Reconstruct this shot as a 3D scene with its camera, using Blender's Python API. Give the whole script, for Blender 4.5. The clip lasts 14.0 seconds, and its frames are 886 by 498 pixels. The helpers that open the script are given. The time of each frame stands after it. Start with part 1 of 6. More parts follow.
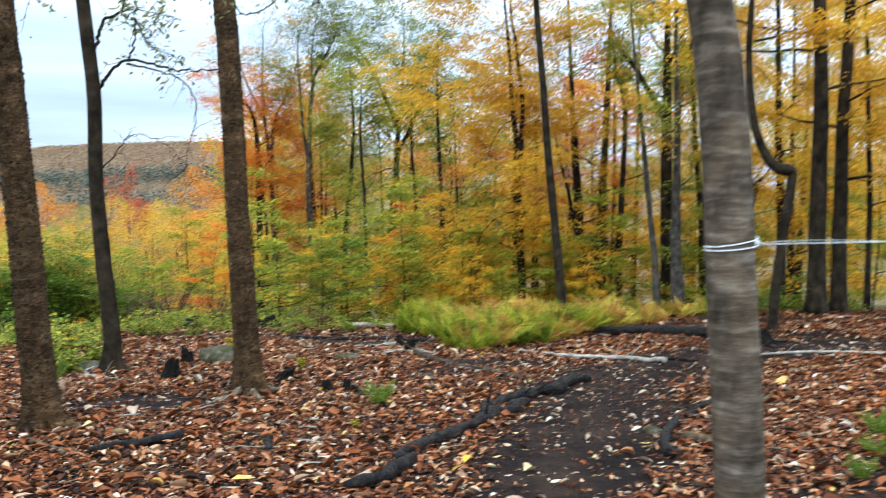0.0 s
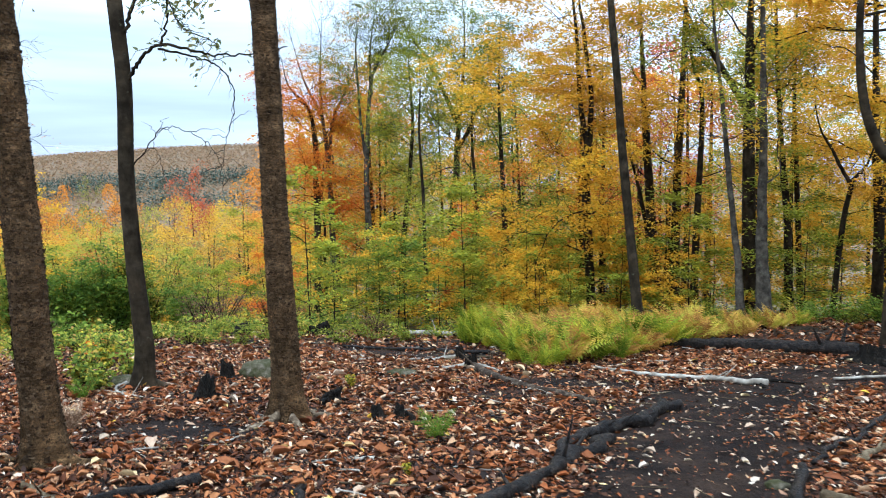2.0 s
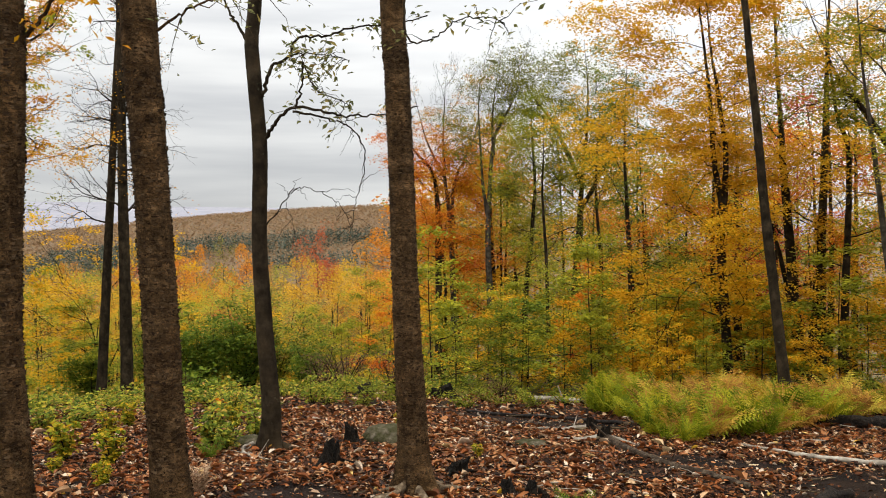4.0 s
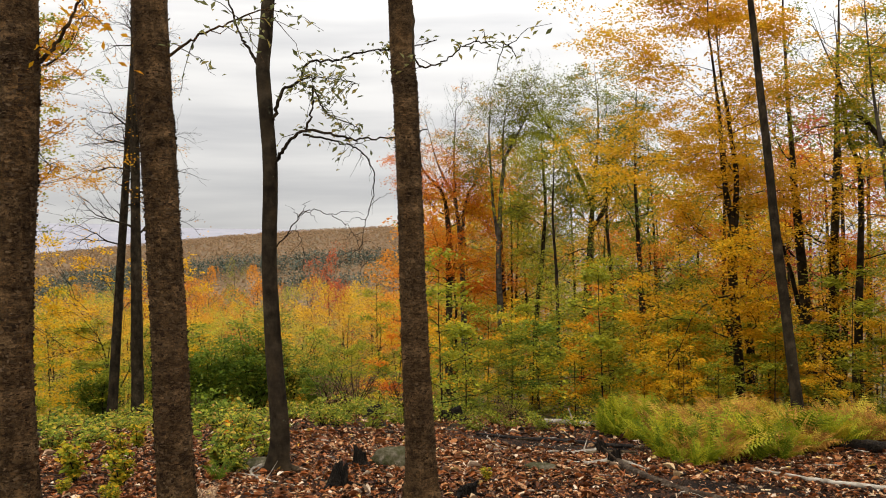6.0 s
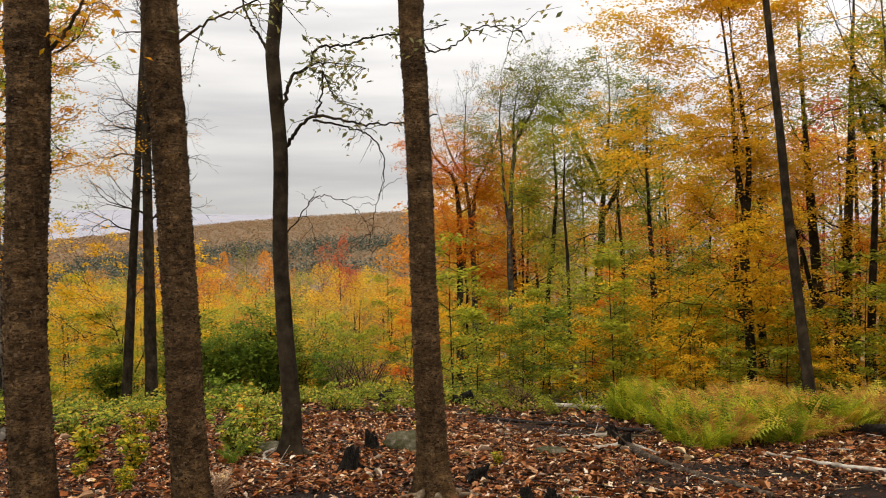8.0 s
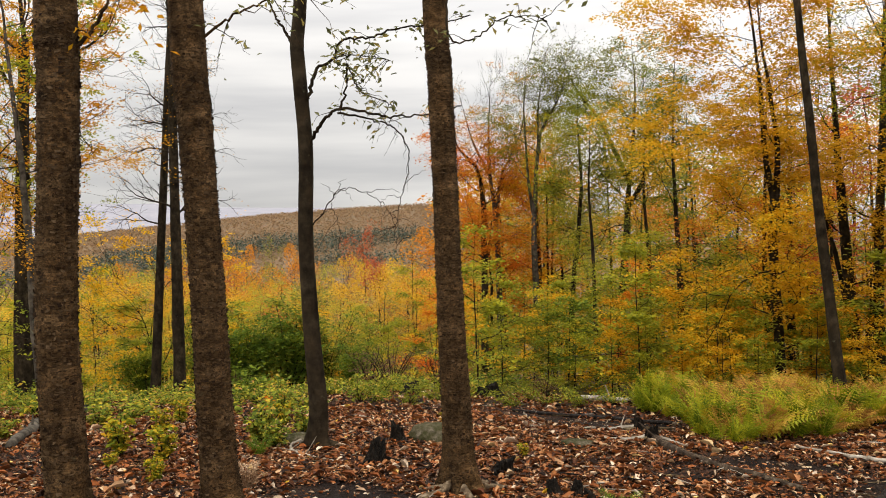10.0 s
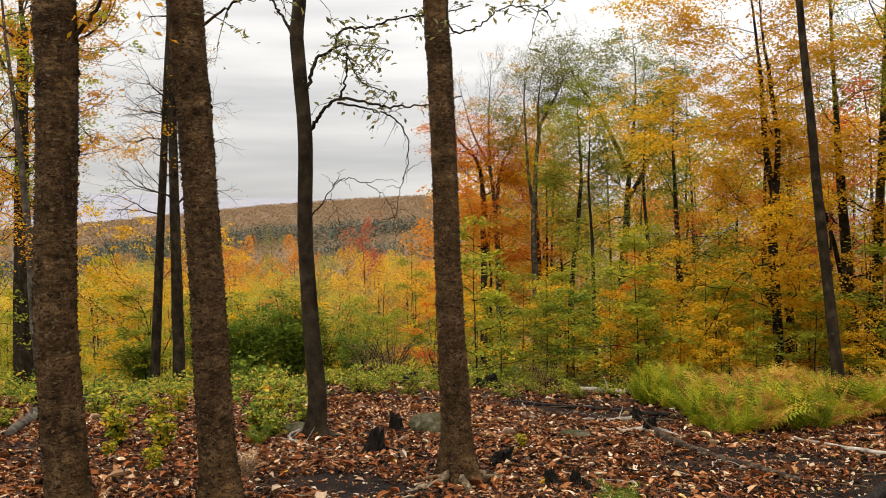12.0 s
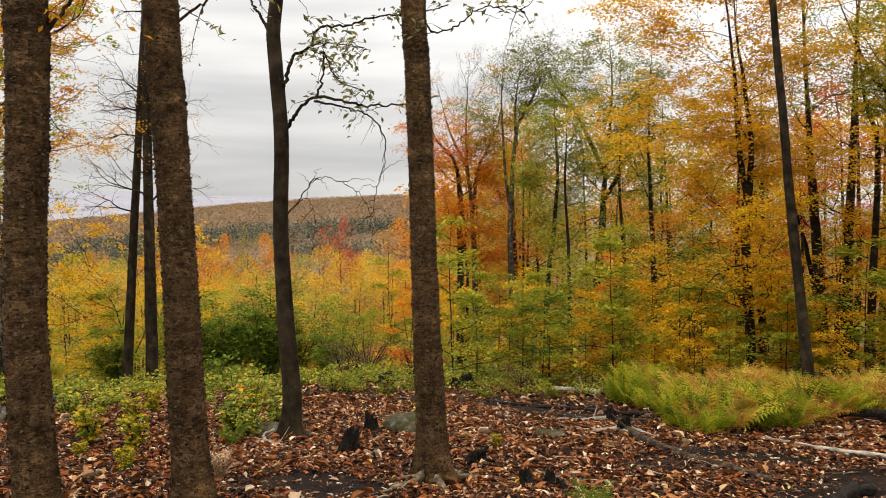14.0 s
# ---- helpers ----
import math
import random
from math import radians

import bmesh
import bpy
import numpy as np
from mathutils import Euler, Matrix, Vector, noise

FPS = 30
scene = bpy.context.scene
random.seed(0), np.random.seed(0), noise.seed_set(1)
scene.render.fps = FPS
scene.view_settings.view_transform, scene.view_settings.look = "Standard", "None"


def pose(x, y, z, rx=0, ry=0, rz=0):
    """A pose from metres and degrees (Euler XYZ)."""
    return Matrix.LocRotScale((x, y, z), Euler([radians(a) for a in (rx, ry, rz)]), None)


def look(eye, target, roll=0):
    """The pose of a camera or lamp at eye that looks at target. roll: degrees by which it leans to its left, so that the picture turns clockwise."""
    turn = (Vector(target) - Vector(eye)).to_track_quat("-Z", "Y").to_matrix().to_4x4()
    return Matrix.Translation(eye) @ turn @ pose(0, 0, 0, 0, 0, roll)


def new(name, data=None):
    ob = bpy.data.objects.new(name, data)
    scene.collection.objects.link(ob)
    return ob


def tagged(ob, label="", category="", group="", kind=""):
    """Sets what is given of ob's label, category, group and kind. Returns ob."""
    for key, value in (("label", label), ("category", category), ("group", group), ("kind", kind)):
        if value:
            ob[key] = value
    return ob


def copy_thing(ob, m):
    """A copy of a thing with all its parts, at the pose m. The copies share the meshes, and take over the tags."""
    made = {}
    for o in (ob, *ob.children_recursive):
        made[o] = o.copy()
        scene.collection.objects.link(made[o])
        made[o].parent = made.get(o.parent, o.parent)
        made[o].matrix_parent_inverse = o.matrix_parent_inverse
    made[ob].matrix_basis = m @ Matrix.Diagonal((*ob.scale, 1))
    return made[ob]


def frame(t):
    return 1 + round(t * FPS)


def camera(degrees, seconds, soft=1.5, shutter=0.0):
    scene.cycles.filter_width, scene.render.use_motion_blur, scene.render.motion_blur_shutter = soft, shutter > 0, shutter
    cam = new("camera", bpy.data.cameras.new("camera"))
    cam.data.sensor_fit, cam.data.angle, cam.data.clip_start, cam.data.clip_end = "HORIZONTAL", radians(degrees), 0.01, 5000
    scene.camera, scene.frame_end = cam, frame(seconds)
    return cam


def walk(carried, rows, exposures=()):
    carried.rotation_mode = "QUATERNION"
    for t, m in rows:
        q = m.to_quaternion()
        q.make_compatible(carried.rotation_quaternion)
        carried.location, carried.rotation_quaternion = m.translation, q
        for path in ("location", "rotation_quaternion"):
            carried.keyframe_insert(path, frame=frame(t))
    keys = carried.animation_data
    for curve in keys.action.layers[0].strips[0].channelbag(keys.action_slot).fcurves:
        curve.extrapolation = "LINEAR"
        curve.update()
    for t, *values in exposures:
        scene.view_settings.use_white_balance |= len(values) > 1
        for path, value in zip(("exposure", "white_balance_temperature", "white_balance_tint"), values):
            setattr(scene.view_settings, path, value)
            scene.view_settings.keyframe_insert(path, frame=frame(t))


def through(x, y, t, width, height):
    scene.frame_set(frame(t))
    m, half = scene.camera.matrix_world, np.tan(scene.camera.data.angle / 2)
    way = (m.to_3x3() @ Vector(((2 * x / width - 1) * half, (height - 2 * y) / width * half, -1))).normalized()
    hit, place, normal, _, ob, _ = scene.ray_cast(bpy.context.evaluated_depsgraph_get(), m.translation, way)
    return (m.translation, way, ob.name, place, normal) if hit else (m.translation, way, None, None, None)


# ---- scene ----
cam = camera(58.4, 14.0, soft=1.0, shutter=0.7)
PATH = [
    (0, (0.275, -1.59, 1.622), (0.217, 0.399, 1.422), -0.5),
    (0.1, (0.268, -1.527, 1.61), (0.191, 0.46, 1.396), -0.7),
    (0.2, (0.262, -1.464, 1.598), (0.185, 0.521, 1.364), -0.4),
    (0.3, (0.256, -1.401, 1.586), (0.183, 0.583, 1.344), -0.0),
    (0.4, (0.249, -1.337, 1.573), (0.18, 0.648, 1.344), -0.0),
    (0.5, (0.243, -1.274, 1.561), (0.171, 0.715, 1.37), 0.3),
    (0.6, (0.232, -1.211, 1.559), (0.142, 0.78, 1.401), -1.4),
    (0.7, (0.22, -1.149, 1.557), (0.116, 0.842, 1.391), -1.4),
    (0.8, (0.208, -1.086, 1.555), (0.097, 0.904, 1.383), -0.6),
    (1, (0.185, -0.961, 1.55), (0.051, 1.024, 1.343), -1.1),
    (1.5, (0.196, -0.576, 1.529), (-0.008, 1.404, 1.327), -0.4),
    (2, (0.169, -0.35, 1.55), (-0.04, 1.629, 1.353), -0.9),
    (2.2, (0.107, -0.238, 1.546), (-0.123, 1.743, 1.403), -0.7),
    (2.3, (0.077, -0.183, 1.544), (-0.169, 1.8, 1.44), -0.3),
    (2.4, (0.046, -0.127, 1.542), (-0.222, 1.854, 1.471), 0.2),
    (2.5, (0.015, -0.071, 1.54), (-0.265, 1.909, 1.491), 0.4),
    (2.6, (0.007, -0.071, 1.541), (-0.288, 1.907, 1.497), 0.7),
    (2.7, (-0.001, -0.071, 1.543), (-0.31, 1.905, 1.5), 0.7),
    (3, (-0.025, -0.07, 1.548), (-0.393, 1.896, 1.502), 0.2),
    (3.5, (-0.037, -0.002, 1.55), (-0.512, 1.94, 1.501), -0.8),
    (6, (-0.003, -0.013, 1.559), (-0.53, 1.917, 1.572), -0.9),
    (6.5, (-0.005, -0.017, 1.559), (-0.53, 1.913, 1.581), -0.8),
    (7, (-0.004, -0.016, 1.559), (-0.526, 1.914, 1.577), -0.8),
    (7.5, (0.004, -0.012, 1.554), (-0.528, 1.916, 1.551), -0.9),
    (8, (0.006, -0.016, 1.559), (-0.548, 1.905, 1.535), -1.1),
    (8.5, (-0.005, -0.012, 1.56), (-0.588, 1.901, 1.526), -1.1),
    (11, (-0.005, -0.007, 1.555), (-0.62, 1.896, 1.505), -1.4),
    (11.5, (-0.003, -0.001, 1.55), (-0.615, 1.902, 1.493), -1.3),
    (12, (-0.004, -0.005, 1.549), (-0.616, 1.898, 1.485), -1.1),
    (12.5, (0.0, 0.002, 1.549), (-0.609, 1.906, 1.48), -0.9),
    (13, (0.003, -0.002, 1.547), (-0.595, 1.905, 1.479), -0.8),
    (13.5, (0.001, 0.002, 1.548), (-0.574, 1.916, 1.481), -0.7),
    (14, (0.0, 0.0, 1.55), (-0.556, 1.92, 1.484), -0.7),
]
LIGHT = [(0, 0.42, 4950, 1), (1.0, 0.42, 4900, 1), (2.0, 0.42, 4850, 2), (2.5, 0.16, 5200, 1), (3.0, 0.03, 5800, 4), (3.7, -0.08, 6350, 8), (6, -0.17, 6650, 10), (8.5, -0.17, 6750, 11), (11, -0.11, 6700, 10), (14, -0.11, 6700, 10)]
walk(cam, [(t, look(eye, target, roll)) for t, eye, target, roll in PATH], LIGHT)


# ---- light ----
SUN_EL, SUN_AZ = radians(48), radians(200)
world = bpy.data.worlds.new("overcast_sky")
scene.world = world
world.use_nodes = True
wn, wl = world.node_tree.nodes, world.node_tree.links
wn.clear()
w_out = wn.new("ShaderNodeOutputWorld")
w_bg = wn.new("ShaderNodeBackground")
w_sky = wn.new("ShaderNodeTexSky")
w_sky.sky_type = "NISHITA"
w_sky.sun_disc = False
w_sky.sun_elevation, w_sky.sun_rotation = SUN_EL, SUN_AZ
w_dir = wn.new("ShaderNodeTexCoord")
w_sep = wn.new("ShaderNodeSeparateXYZ")
wl.new(w_dir.outputs["Generated"], w_sep.inputs[0])
# cloud deck: brighter towards the zenith and where the clouds thin out, streaked in long flat bands near the horizon
w_pow = wn.new("ShaderNodeMath")
w_pow.operation, w_pow.use_clamp = "POWER", True
w_pow.inputs[1].default_value = 1.4
wl.new(w_sep.outputs["Z"], w_pow.inputs[0])
w_grad = wn.new("ShaderNodeMapRange")
w_grad.inputs["From Min"].default_value, w_grad.inputs["From Max"].default_value = 0.0, 1.0
w_grad.inputs["To Min"].default_value, w_grad.inputs["To Max"].default_value = 0.80, 3.5
wl.new(w_pow.outputs[0], w_grad.inputs["Value"])
w_map = wn.new("ShaderNodeMapping")
w_map.inputs["Scale"].default_value = (1.6, 1.6, 17.0)
wl.new(w_dir.outputs["Generated"], w_map.inputs[0])
w_noise = wn.new("ShaderNodeTexNoise")
w_noise.inputs["Scale"].default_value, w_noise.inputs["Detail"].default_value = 1.3, 5.0
w_noise.inputs["Roughness"].default_value = 0.5
wl.new(w_map.outputs[0], w_noise.inputs["Vector"])
w_ramp = wn.new("ShaderNodeValToRGB")
w_ramp.color_ramp.elements[0].position, w_ramp.color_ramp.elements[0].color = 0.36, (0.735, 0.74, 0.755, 1)
w_ramp.color_ramp.elements[1].position, w_ramp.color_ramp.elements[1].color = 0.62, (1.0, 0.995, 0.985, 1)
wl.new(w_noise.outputs["Fac"], w_ramp.inputs[0])
w_cloud = wn.new("ShaderNodeVectorMath")
w_cloud.operation = "SCALE"
wl.new(w_ramp.outputs[0], w_cloud.inputs[0])
w_side = wn.new("ShaderNodeMapRange")
w_side.inputs["From Min"].default_value, w_side.inputs["From Max"].default_value = -0.45, 0.15
w_side.inputs["To Min"].default_value, w_side.inputs["To Max"].default_value = 1.0, 1.3
wl.new(w_sep.outputs["X"], w_side.inputs["Value"])
w_both = wn.new("ShaderNodeMath")
w_both.operation = "MULTIPLY"
wl.new(w_grad.outputs[0], w_both.inputs[0])
wl.new(w_side.outputs[0], w_both.inputs[1])
wl.new(w_both.outputs[0], w_cloud.inputs["Scale"])
w_thin = wn.new("ShaderNodeVectorMath")
w_thin.operation = "SCALE"
w_thin.inputs["Scale"].default_value = 0.08
wl.new(w_sky.outputs[0], w_thin.inputs[0])
w_mix = wn.new("ShaderNodeMix")
w_mix.data_type = "RGBA"
w_mix.inputs["Factor"].default_value = 0.93
wl.new(w_thin.outputs[0], w_mix.inputs["A"])
wl.new(w_cloud.outputs[0], w_mix.inputs["B"])
wl.new(w_mix.outputs["Result"], w_bg.inputs["Color"])
wl.new(w_bg.outputs[0], w_out.inputs["Surface"])

sun_data = bpy.data.lights.new("sun", "SUN")
sun_data.energy, sun_data.angle, sun_data.color = 1.5, radians(20), (1.0, 0.95, 0.88)
sun = new("sun", sun_data)
sun.matrix_world = look((0, 0, 0), (-math.sin(SUN_AZ) * math.cos(SUN_EL), -math.cos(SUN_AZ) * math.cos(SUN_EL), -math.sin(SUN_EL)))


# ---- materials ----
def shader(name, rough=0.8, gloss=0.06):
    m = bpy.data.materials.new(name)
    m.use_nodes = True
    n, l = m.node_tree.nodes, m.node_tree.links
    p = n["Principled BSDF"]
    p.inputs["Roughness"].default_value = rough
    p.inputs["Specular IOR Level"].default_value = gloss
    return m, n, l, p


def ramp(n, stops):
    r = n.new("ShaderNodeValToRGB")
    e = r.color_ramp.elements
    while len(e) < len(stops):
        e.new(0.5)
    for el, (pos, col) in zip(e, stops):
        el.position, el.color = pos, (*col, 1)
    return r


def noise_tex(n, l, scale, stretch=(1, 1, 1), detail=5.0, rough=0.55, space="Object"):
    co = n.new("ShaderNodeTexCoord")
    mp = n.new("ShaderNodeMapping")
    mp.inputs["Scale"].default_value = stretch
    t = n.new("ShaderNodeTexNoise")
    t.inputs["Scale"].default_value, t.inputs["Detail"].default_value, t.inputs["Roughness"].default_value = scale, detail, rough
    l.new(co.outputs[space], mp.inputs[0])
    l.new(mp.outputs[0], t.inputs["Vector"])
    return t


def bump(n, l, p, tex, strength, dist, before=None):
    b = n.new("ShaderNodeBump")
    b.inputs["Strength"].default_value, b.inputs["Distance"].default_value = strength, dist
    l.new(tex.outputs["Fac"], b.inputs["Height"])
    if before:
        l.new(before.outputs[0], b.inputs["Normal"])
    l.new(b.outputs[0], p.inputs["Normal"])
    return b


def blend(n, l, kind, fac, a, b):
    x = n.new("ShaderNodeMix")
    x.data_type, x.blend_type = "RGBA", kind
    if isinstance(fac, float):
        x.inputs["Factor"].default_value = fac
    else:
        l.new(fac, x.inputs["Factor"])
    l.new(a, x.inputs["A"])
    l.new(b, x.inputs["B"])
    return x.outputs["Result"]


def bark_material(name, dark, mid, light, streak=7.0, rough=0.85, moss=0.0, plates=0.0):
    """Bark with fine cross streaks, patches of grey-green lichen, fine relief and, where it is scaly, cracked plates."""
    m, n, l, p = shader(name, rough)
    a = noise_tex(n, l, 5.0, (1, 1, streak), 7, 0.62)
    r = ramp(n, [(0.28, dark), (0.5, mid), (0.74, light)])
    l.new(a.outputs["Fac"], r.inputs[0])
    b = noise_tex(n, l, 6.5, (1, 1, 0.28) if plates else (1, 1, 0.6), 6, 0.62)
    r2 = ramp(n, [(0.36, (0.42, 0.40, 0.38)), (0.5, (0.95, 0.93, 0.9)), (0.64, (1.42, 1.34, 1.22))])
    l.new(b.outputs["Fac"], r2.inputs[0])
    col = blend(n, l, "MULTIPLY", 1.0, r.outputs[0], r2.outputs[0])
    c = noise_tex(n, l, 9.0, (1, 1, 1), 8, 0.7)
    r3 = ramp(n, [(0.63 - moss, (0, 0, 0)), (0.74 - moss, (0.6, 0.6, 0.6))])
    l.new(c.outputs["Fac"], r3.inputs[0])
    g = n.new("ShaderNodeRGB")
    g.outputs[0].default_value = (0.15, 0.155, 0.10, 1)
    col = blend(n, l, "MIX", r3.outputs[0], col, g.outputs[0])
    fine = noise_tex(n, l, 26.0, (1, 1, 2.5), 8, 0.7)
    bb = bump(n, l, p, a, 0.7, 0.012)
    if plates:
        warp = noise_tex(n, l, 13.0, (1, 1, 1.6), 5, 0.65)
        co = n.new("ShaderNodeTexCoord")
        mp = n.new("ShaderNodeMapping")
        mp.inputs["Scale"].default_value = (1.0, 1.0, 0.8)
        l.new(co.outputs["Object"], mp.inputs[0])
        add = n.new("ShaderNodeMix")
        add.data_type, add.blend_type = "RGBA", "LINEAR_LIGHT"
        add.inputs["Factor"].default_value = 0.22
        l.new(mp.outputs[0], add.inputs["A"])
        l.new(warp.outputs["Color"], add.inputs["B"])
        hue = n.new("ShaderNodeTexVoronoi")
        hue.inputs["Scale"].default_value = plates
        l.new(add.outputs["Result"], hue.inputs["Vector"])
        tone = n.new("ShaderNodeSeparateColor")
        l.new(hue.outputs["Color"], tone.inputs[0])
        r5 = ramp(n, [(0.0, (0.62, 0.60, 0.56)), (0.5, (1.0, 1.0, 1.0)), (1.0, (1.35, 1.3, 1.2))])
        l.new(tone.outputs[0], r5.inputs[0])
        col = blend(n, l, "MULTIPLY", 1.0, col, r5.outputs[0])
        lines = noise_tex(n, l, 6.0, (1.2, 1.2, 11.0), 8, 0.7)
        lines.inputs["Distortion"].default_value = 0.9
        r6 = ramp(n, [(0.36, (0.2, 0.18, 0.16)), (0.45, (0.88, 0.86, 0.83)), (0.58, (1.05, 1.05, 1.02)), (0.68, (1.5, 1.42, 1.3))])
        l.new(lines.outputs["Fac"], r6.inputs[0])
        col = blend(n, l, "MULTIPLY", 0.6, col, r6.outputs[0])
        edge = n.new("ShaderNodeTexVoronoi")
        edge.feature = "DISTANCE_TO_EDGE"
        edge.inputs["Scale"].default_value = plates * 0.36
        l.new(add.outputs["Result"], edge.inputs["Vector"])
        r8 = ramp(n, [(0.0, (0.10, 0.09, 0.08)), (0.06, (0.7, 0.68, 0.66)), (0.2, (1.12, 1.1, 1.06))])
        l.new(edge.outputs["Distance"], r8.inputs[0])
        col = blend(n, l, "MULTIPLY", 0.8, col, r8.outputs[0])
        tears = noise_tex(n, l, 5.0, (2.4, 2.4, 1.1), 8, 0.75)
        r7 = ramp(n, [(0.33, (0.25, 0.22, 0.2)), (0.45, (1.0, 1.0, 1.0))])
        l.new(tears.outputs["Fac"], r7.inputs[0])
        col = blend(n, l, "MULTIPLY", 0.8, col, r7.outputs[0])
        b2 = n.new("ShaderNodeBump")
        b2.inputs["Strength"].default_value, b2.inputs["Distance"].default_value = 0.8, 0.014
        l.new(tone.outputs[0], b2.inputs["Height"])
        l.new(bb.outputs[0], b2.inputs["Normal"])
        bb = bump(n, l, p, lines, 0.9, 0.012, b2)
    l.new(col, p.inputs["Base Color"])
    bump(n, l, p, fine, 0.6, 0.006, bb)
    return m


def leaf_material(name, stops, by_object=None, through=0.44, rough=0.6, gloss=0.07, patch=0.0):
    """Leaves: every leaf takes its own hue from the ramp, neighbouring boughs differ; light comes partly through them."""
    m, n, l, p = shader(name, rough, gloss)
    geo = n.new("ShaderNodeNewGeometry")
    r = ramp(n, stops)
    hue = geo.outputs["Random Per Island"]
    if patch:
        bough = noise_tex(n, l, patch, (1, 1, 1.6), 2, 0.5)
        wide = n.new("ShaderNodeMapRange")
        wide.inputs["From Min"].default_value, wide.inputs["From Max"].default_value = 0.3, 0.7
        l.new(bough.outputs["Fac"], wide.inputs["Value"])
        both = n.new("ShaderNodeMix")
        both.inputs["Factor"].default_value = 0.5
        l.new(wide.outputs[0], both.inputs["A"])
        l.new(hue, both.inputs["B"])
        hue = both.outputs["Result"]
    l.new(hue, r.inputs[0])
    col = r.outputs[0]
    if by_object:
        info = n.new("ShaderNodeObjectInfo")
        ro = ramp(n, by_object)
        ro.color_ramp.interpolation = "CONSTANT"
        l.new(info.outputs["Random"], ro.inputs[0])
        col = blend(n, l, "MULTIPLY", 1.0, ro.outputs[0], col)
    grain = noise_tex(n, l, 40.0, (1, 1, 1), 3, 0.6)
    rg = ramp(n, [(0.3, (0.72, 0.72, 0.72)), (0.7, (1.12, 1.12, 1.12))])
    l.new(grain.outputs["Fac"], rg.inputs[0])
    col = blend(n, l, "MULTIPLY", 1.0, col, rg.outputs[0])
    l.new(col, p.inputs["Base Color"])
    if through > 0:
        t = n.new("ShaderNodeBsdfTranslucent")
        l.new(col, t.inputs["Color"])
        mix = n.new("ShaderNodeMixShader")
        mix.inputs[0].default_value = through
        l.new(p.outputs[0], mix.inputs[1])
        l.new(t.outputs[0], mix.inputs[2])
        l.new(mix.outputs[0], n["Material Output"].inputs["Surface"])
    return m


def earth_material():
    """Damp black woodland soil with brown duff and crumbs; far off, haze is put into the colour."""
    m, n, l, p = shader("woodland_soil", 0.75)
    a = noise_tex(n, l, 1.7, (1, 1, 1), 8, 0.62)
    r = ramp(n, [(0.3, (0.007, 0.005, 0.004)), (0.5, (0.019, 0.0125, 0.0095)), (0.72, (0.055, 0.034, 0.022))])
    l.new(a.outputs["Fac"], r.inputs[0])
    b = noise_tex(n, l, 38.0, (1, 1, 1), 6, 0.7)
    r2 = ramp(n, [(0.35, (0.6, 0.6, 0.6)), (0.7, (1.7, 1.6, 1.5))])
    l.new(b.outputs["Fac"], r2.inputs[0])
    col = blend(n, l, "MULTIPLY", 1.0, r.outputs[0], r2.outputs[0])
    # beyond the clearing the forest floor is covered by grass, brush and fallen leaves
    pos = n.new("ShaderNodeNewGeometry")
    length = n.new("ShaderNodeVectorMath")
    length.operation = "LENGTH"
    l.new(pos.outputs["Position"], length.inputs[0])
    far = n.new("ShaderNodeMapRange")
    far.inputs["From Min"].default_value, far.inputs["From Max"].default_value = 14.0, 30.0
    l.new(length.outputs["Value"], far.inputs["Value"])
    c = noise_tex(n, l, 0.35, (1, 1, 1), 9, 0.7)
    r3 = ramp(n, [(0.32, (0.05, 0.055, 0.018)), (0.48, (0.10, 0.085, 0.028)), (0.6, (0.16, 0.10, 0.03)), (0.72, (0.10, 0.06, 0.03))])
    l.new(c.outputs["Fac"], r3.inputs[0])
    col = blend(n, l, "MIX", far.outputs[0], col, r3.outputs[0])
    hill = n.new("ShaderNodeMapRange")
    hill.inputs["From Min"].default_value, hill.inputs["From Max"].default_value = 150.0, 330.0
    l.new(length.outputs["Value"], hill.inputs["Value"])
    d = noise_tex(n, l, 0.02, (1, 1, 1), 9, 0.7)
    r4 = ramp(n, [(0.35, (0.135, 0.09, 0.055)), (0.5, (0.165, 0.108, 0.058)), (0.65, (0.145, 0.11, 0.068))])
    l.new(d.outputs["Fac"], r4.inputs[0])
    col = blend(n, l, "MIX", hill.outputs[0], col, r4.outputs[0])
    # distance haze painted into the base colour: the far range turns pale grey-violet
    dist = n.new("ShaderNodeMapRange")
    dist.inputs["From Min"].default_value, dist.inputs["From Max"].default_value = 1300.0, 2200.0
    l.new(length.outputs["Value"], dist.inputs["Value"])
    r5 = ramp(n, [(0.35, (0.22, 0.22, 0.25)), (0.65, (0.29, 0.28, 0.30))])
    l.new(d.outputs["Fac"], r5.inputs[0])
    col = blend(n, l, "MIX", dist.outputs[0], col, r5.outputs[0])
    l.new(col, p.inputs["Base Color"])
    bb = bump(n, l, p, a, 0.6, 0.06)
    crumb = noise_tex(n, l, 13.0, (1, 1, 1), 6, 0.7)
    bc = bump(n, l, p, crumb, 1.0, 0.05, bb)
    bump(n, l, p, b, 1.0, 0.03, bc)
    return m


def plain_material(name, stops, scale, stretch=(1, 1, 1), rough=0.8, relief=0.5, depth=0.01, gloss=0.06):
    m, n, l, p = shader(name, rough, gloss)
    a = noise_tex(n, l, scale, stretch, 8, 0.65)
    r = ramp(n, stops)
    l.new(a.outputs["Fac"], r.inputs[0])
    l.new(r.outputs[0], p.inputs["Base Color"])
    bump(n, l, p, a, relief, depth)
    return m


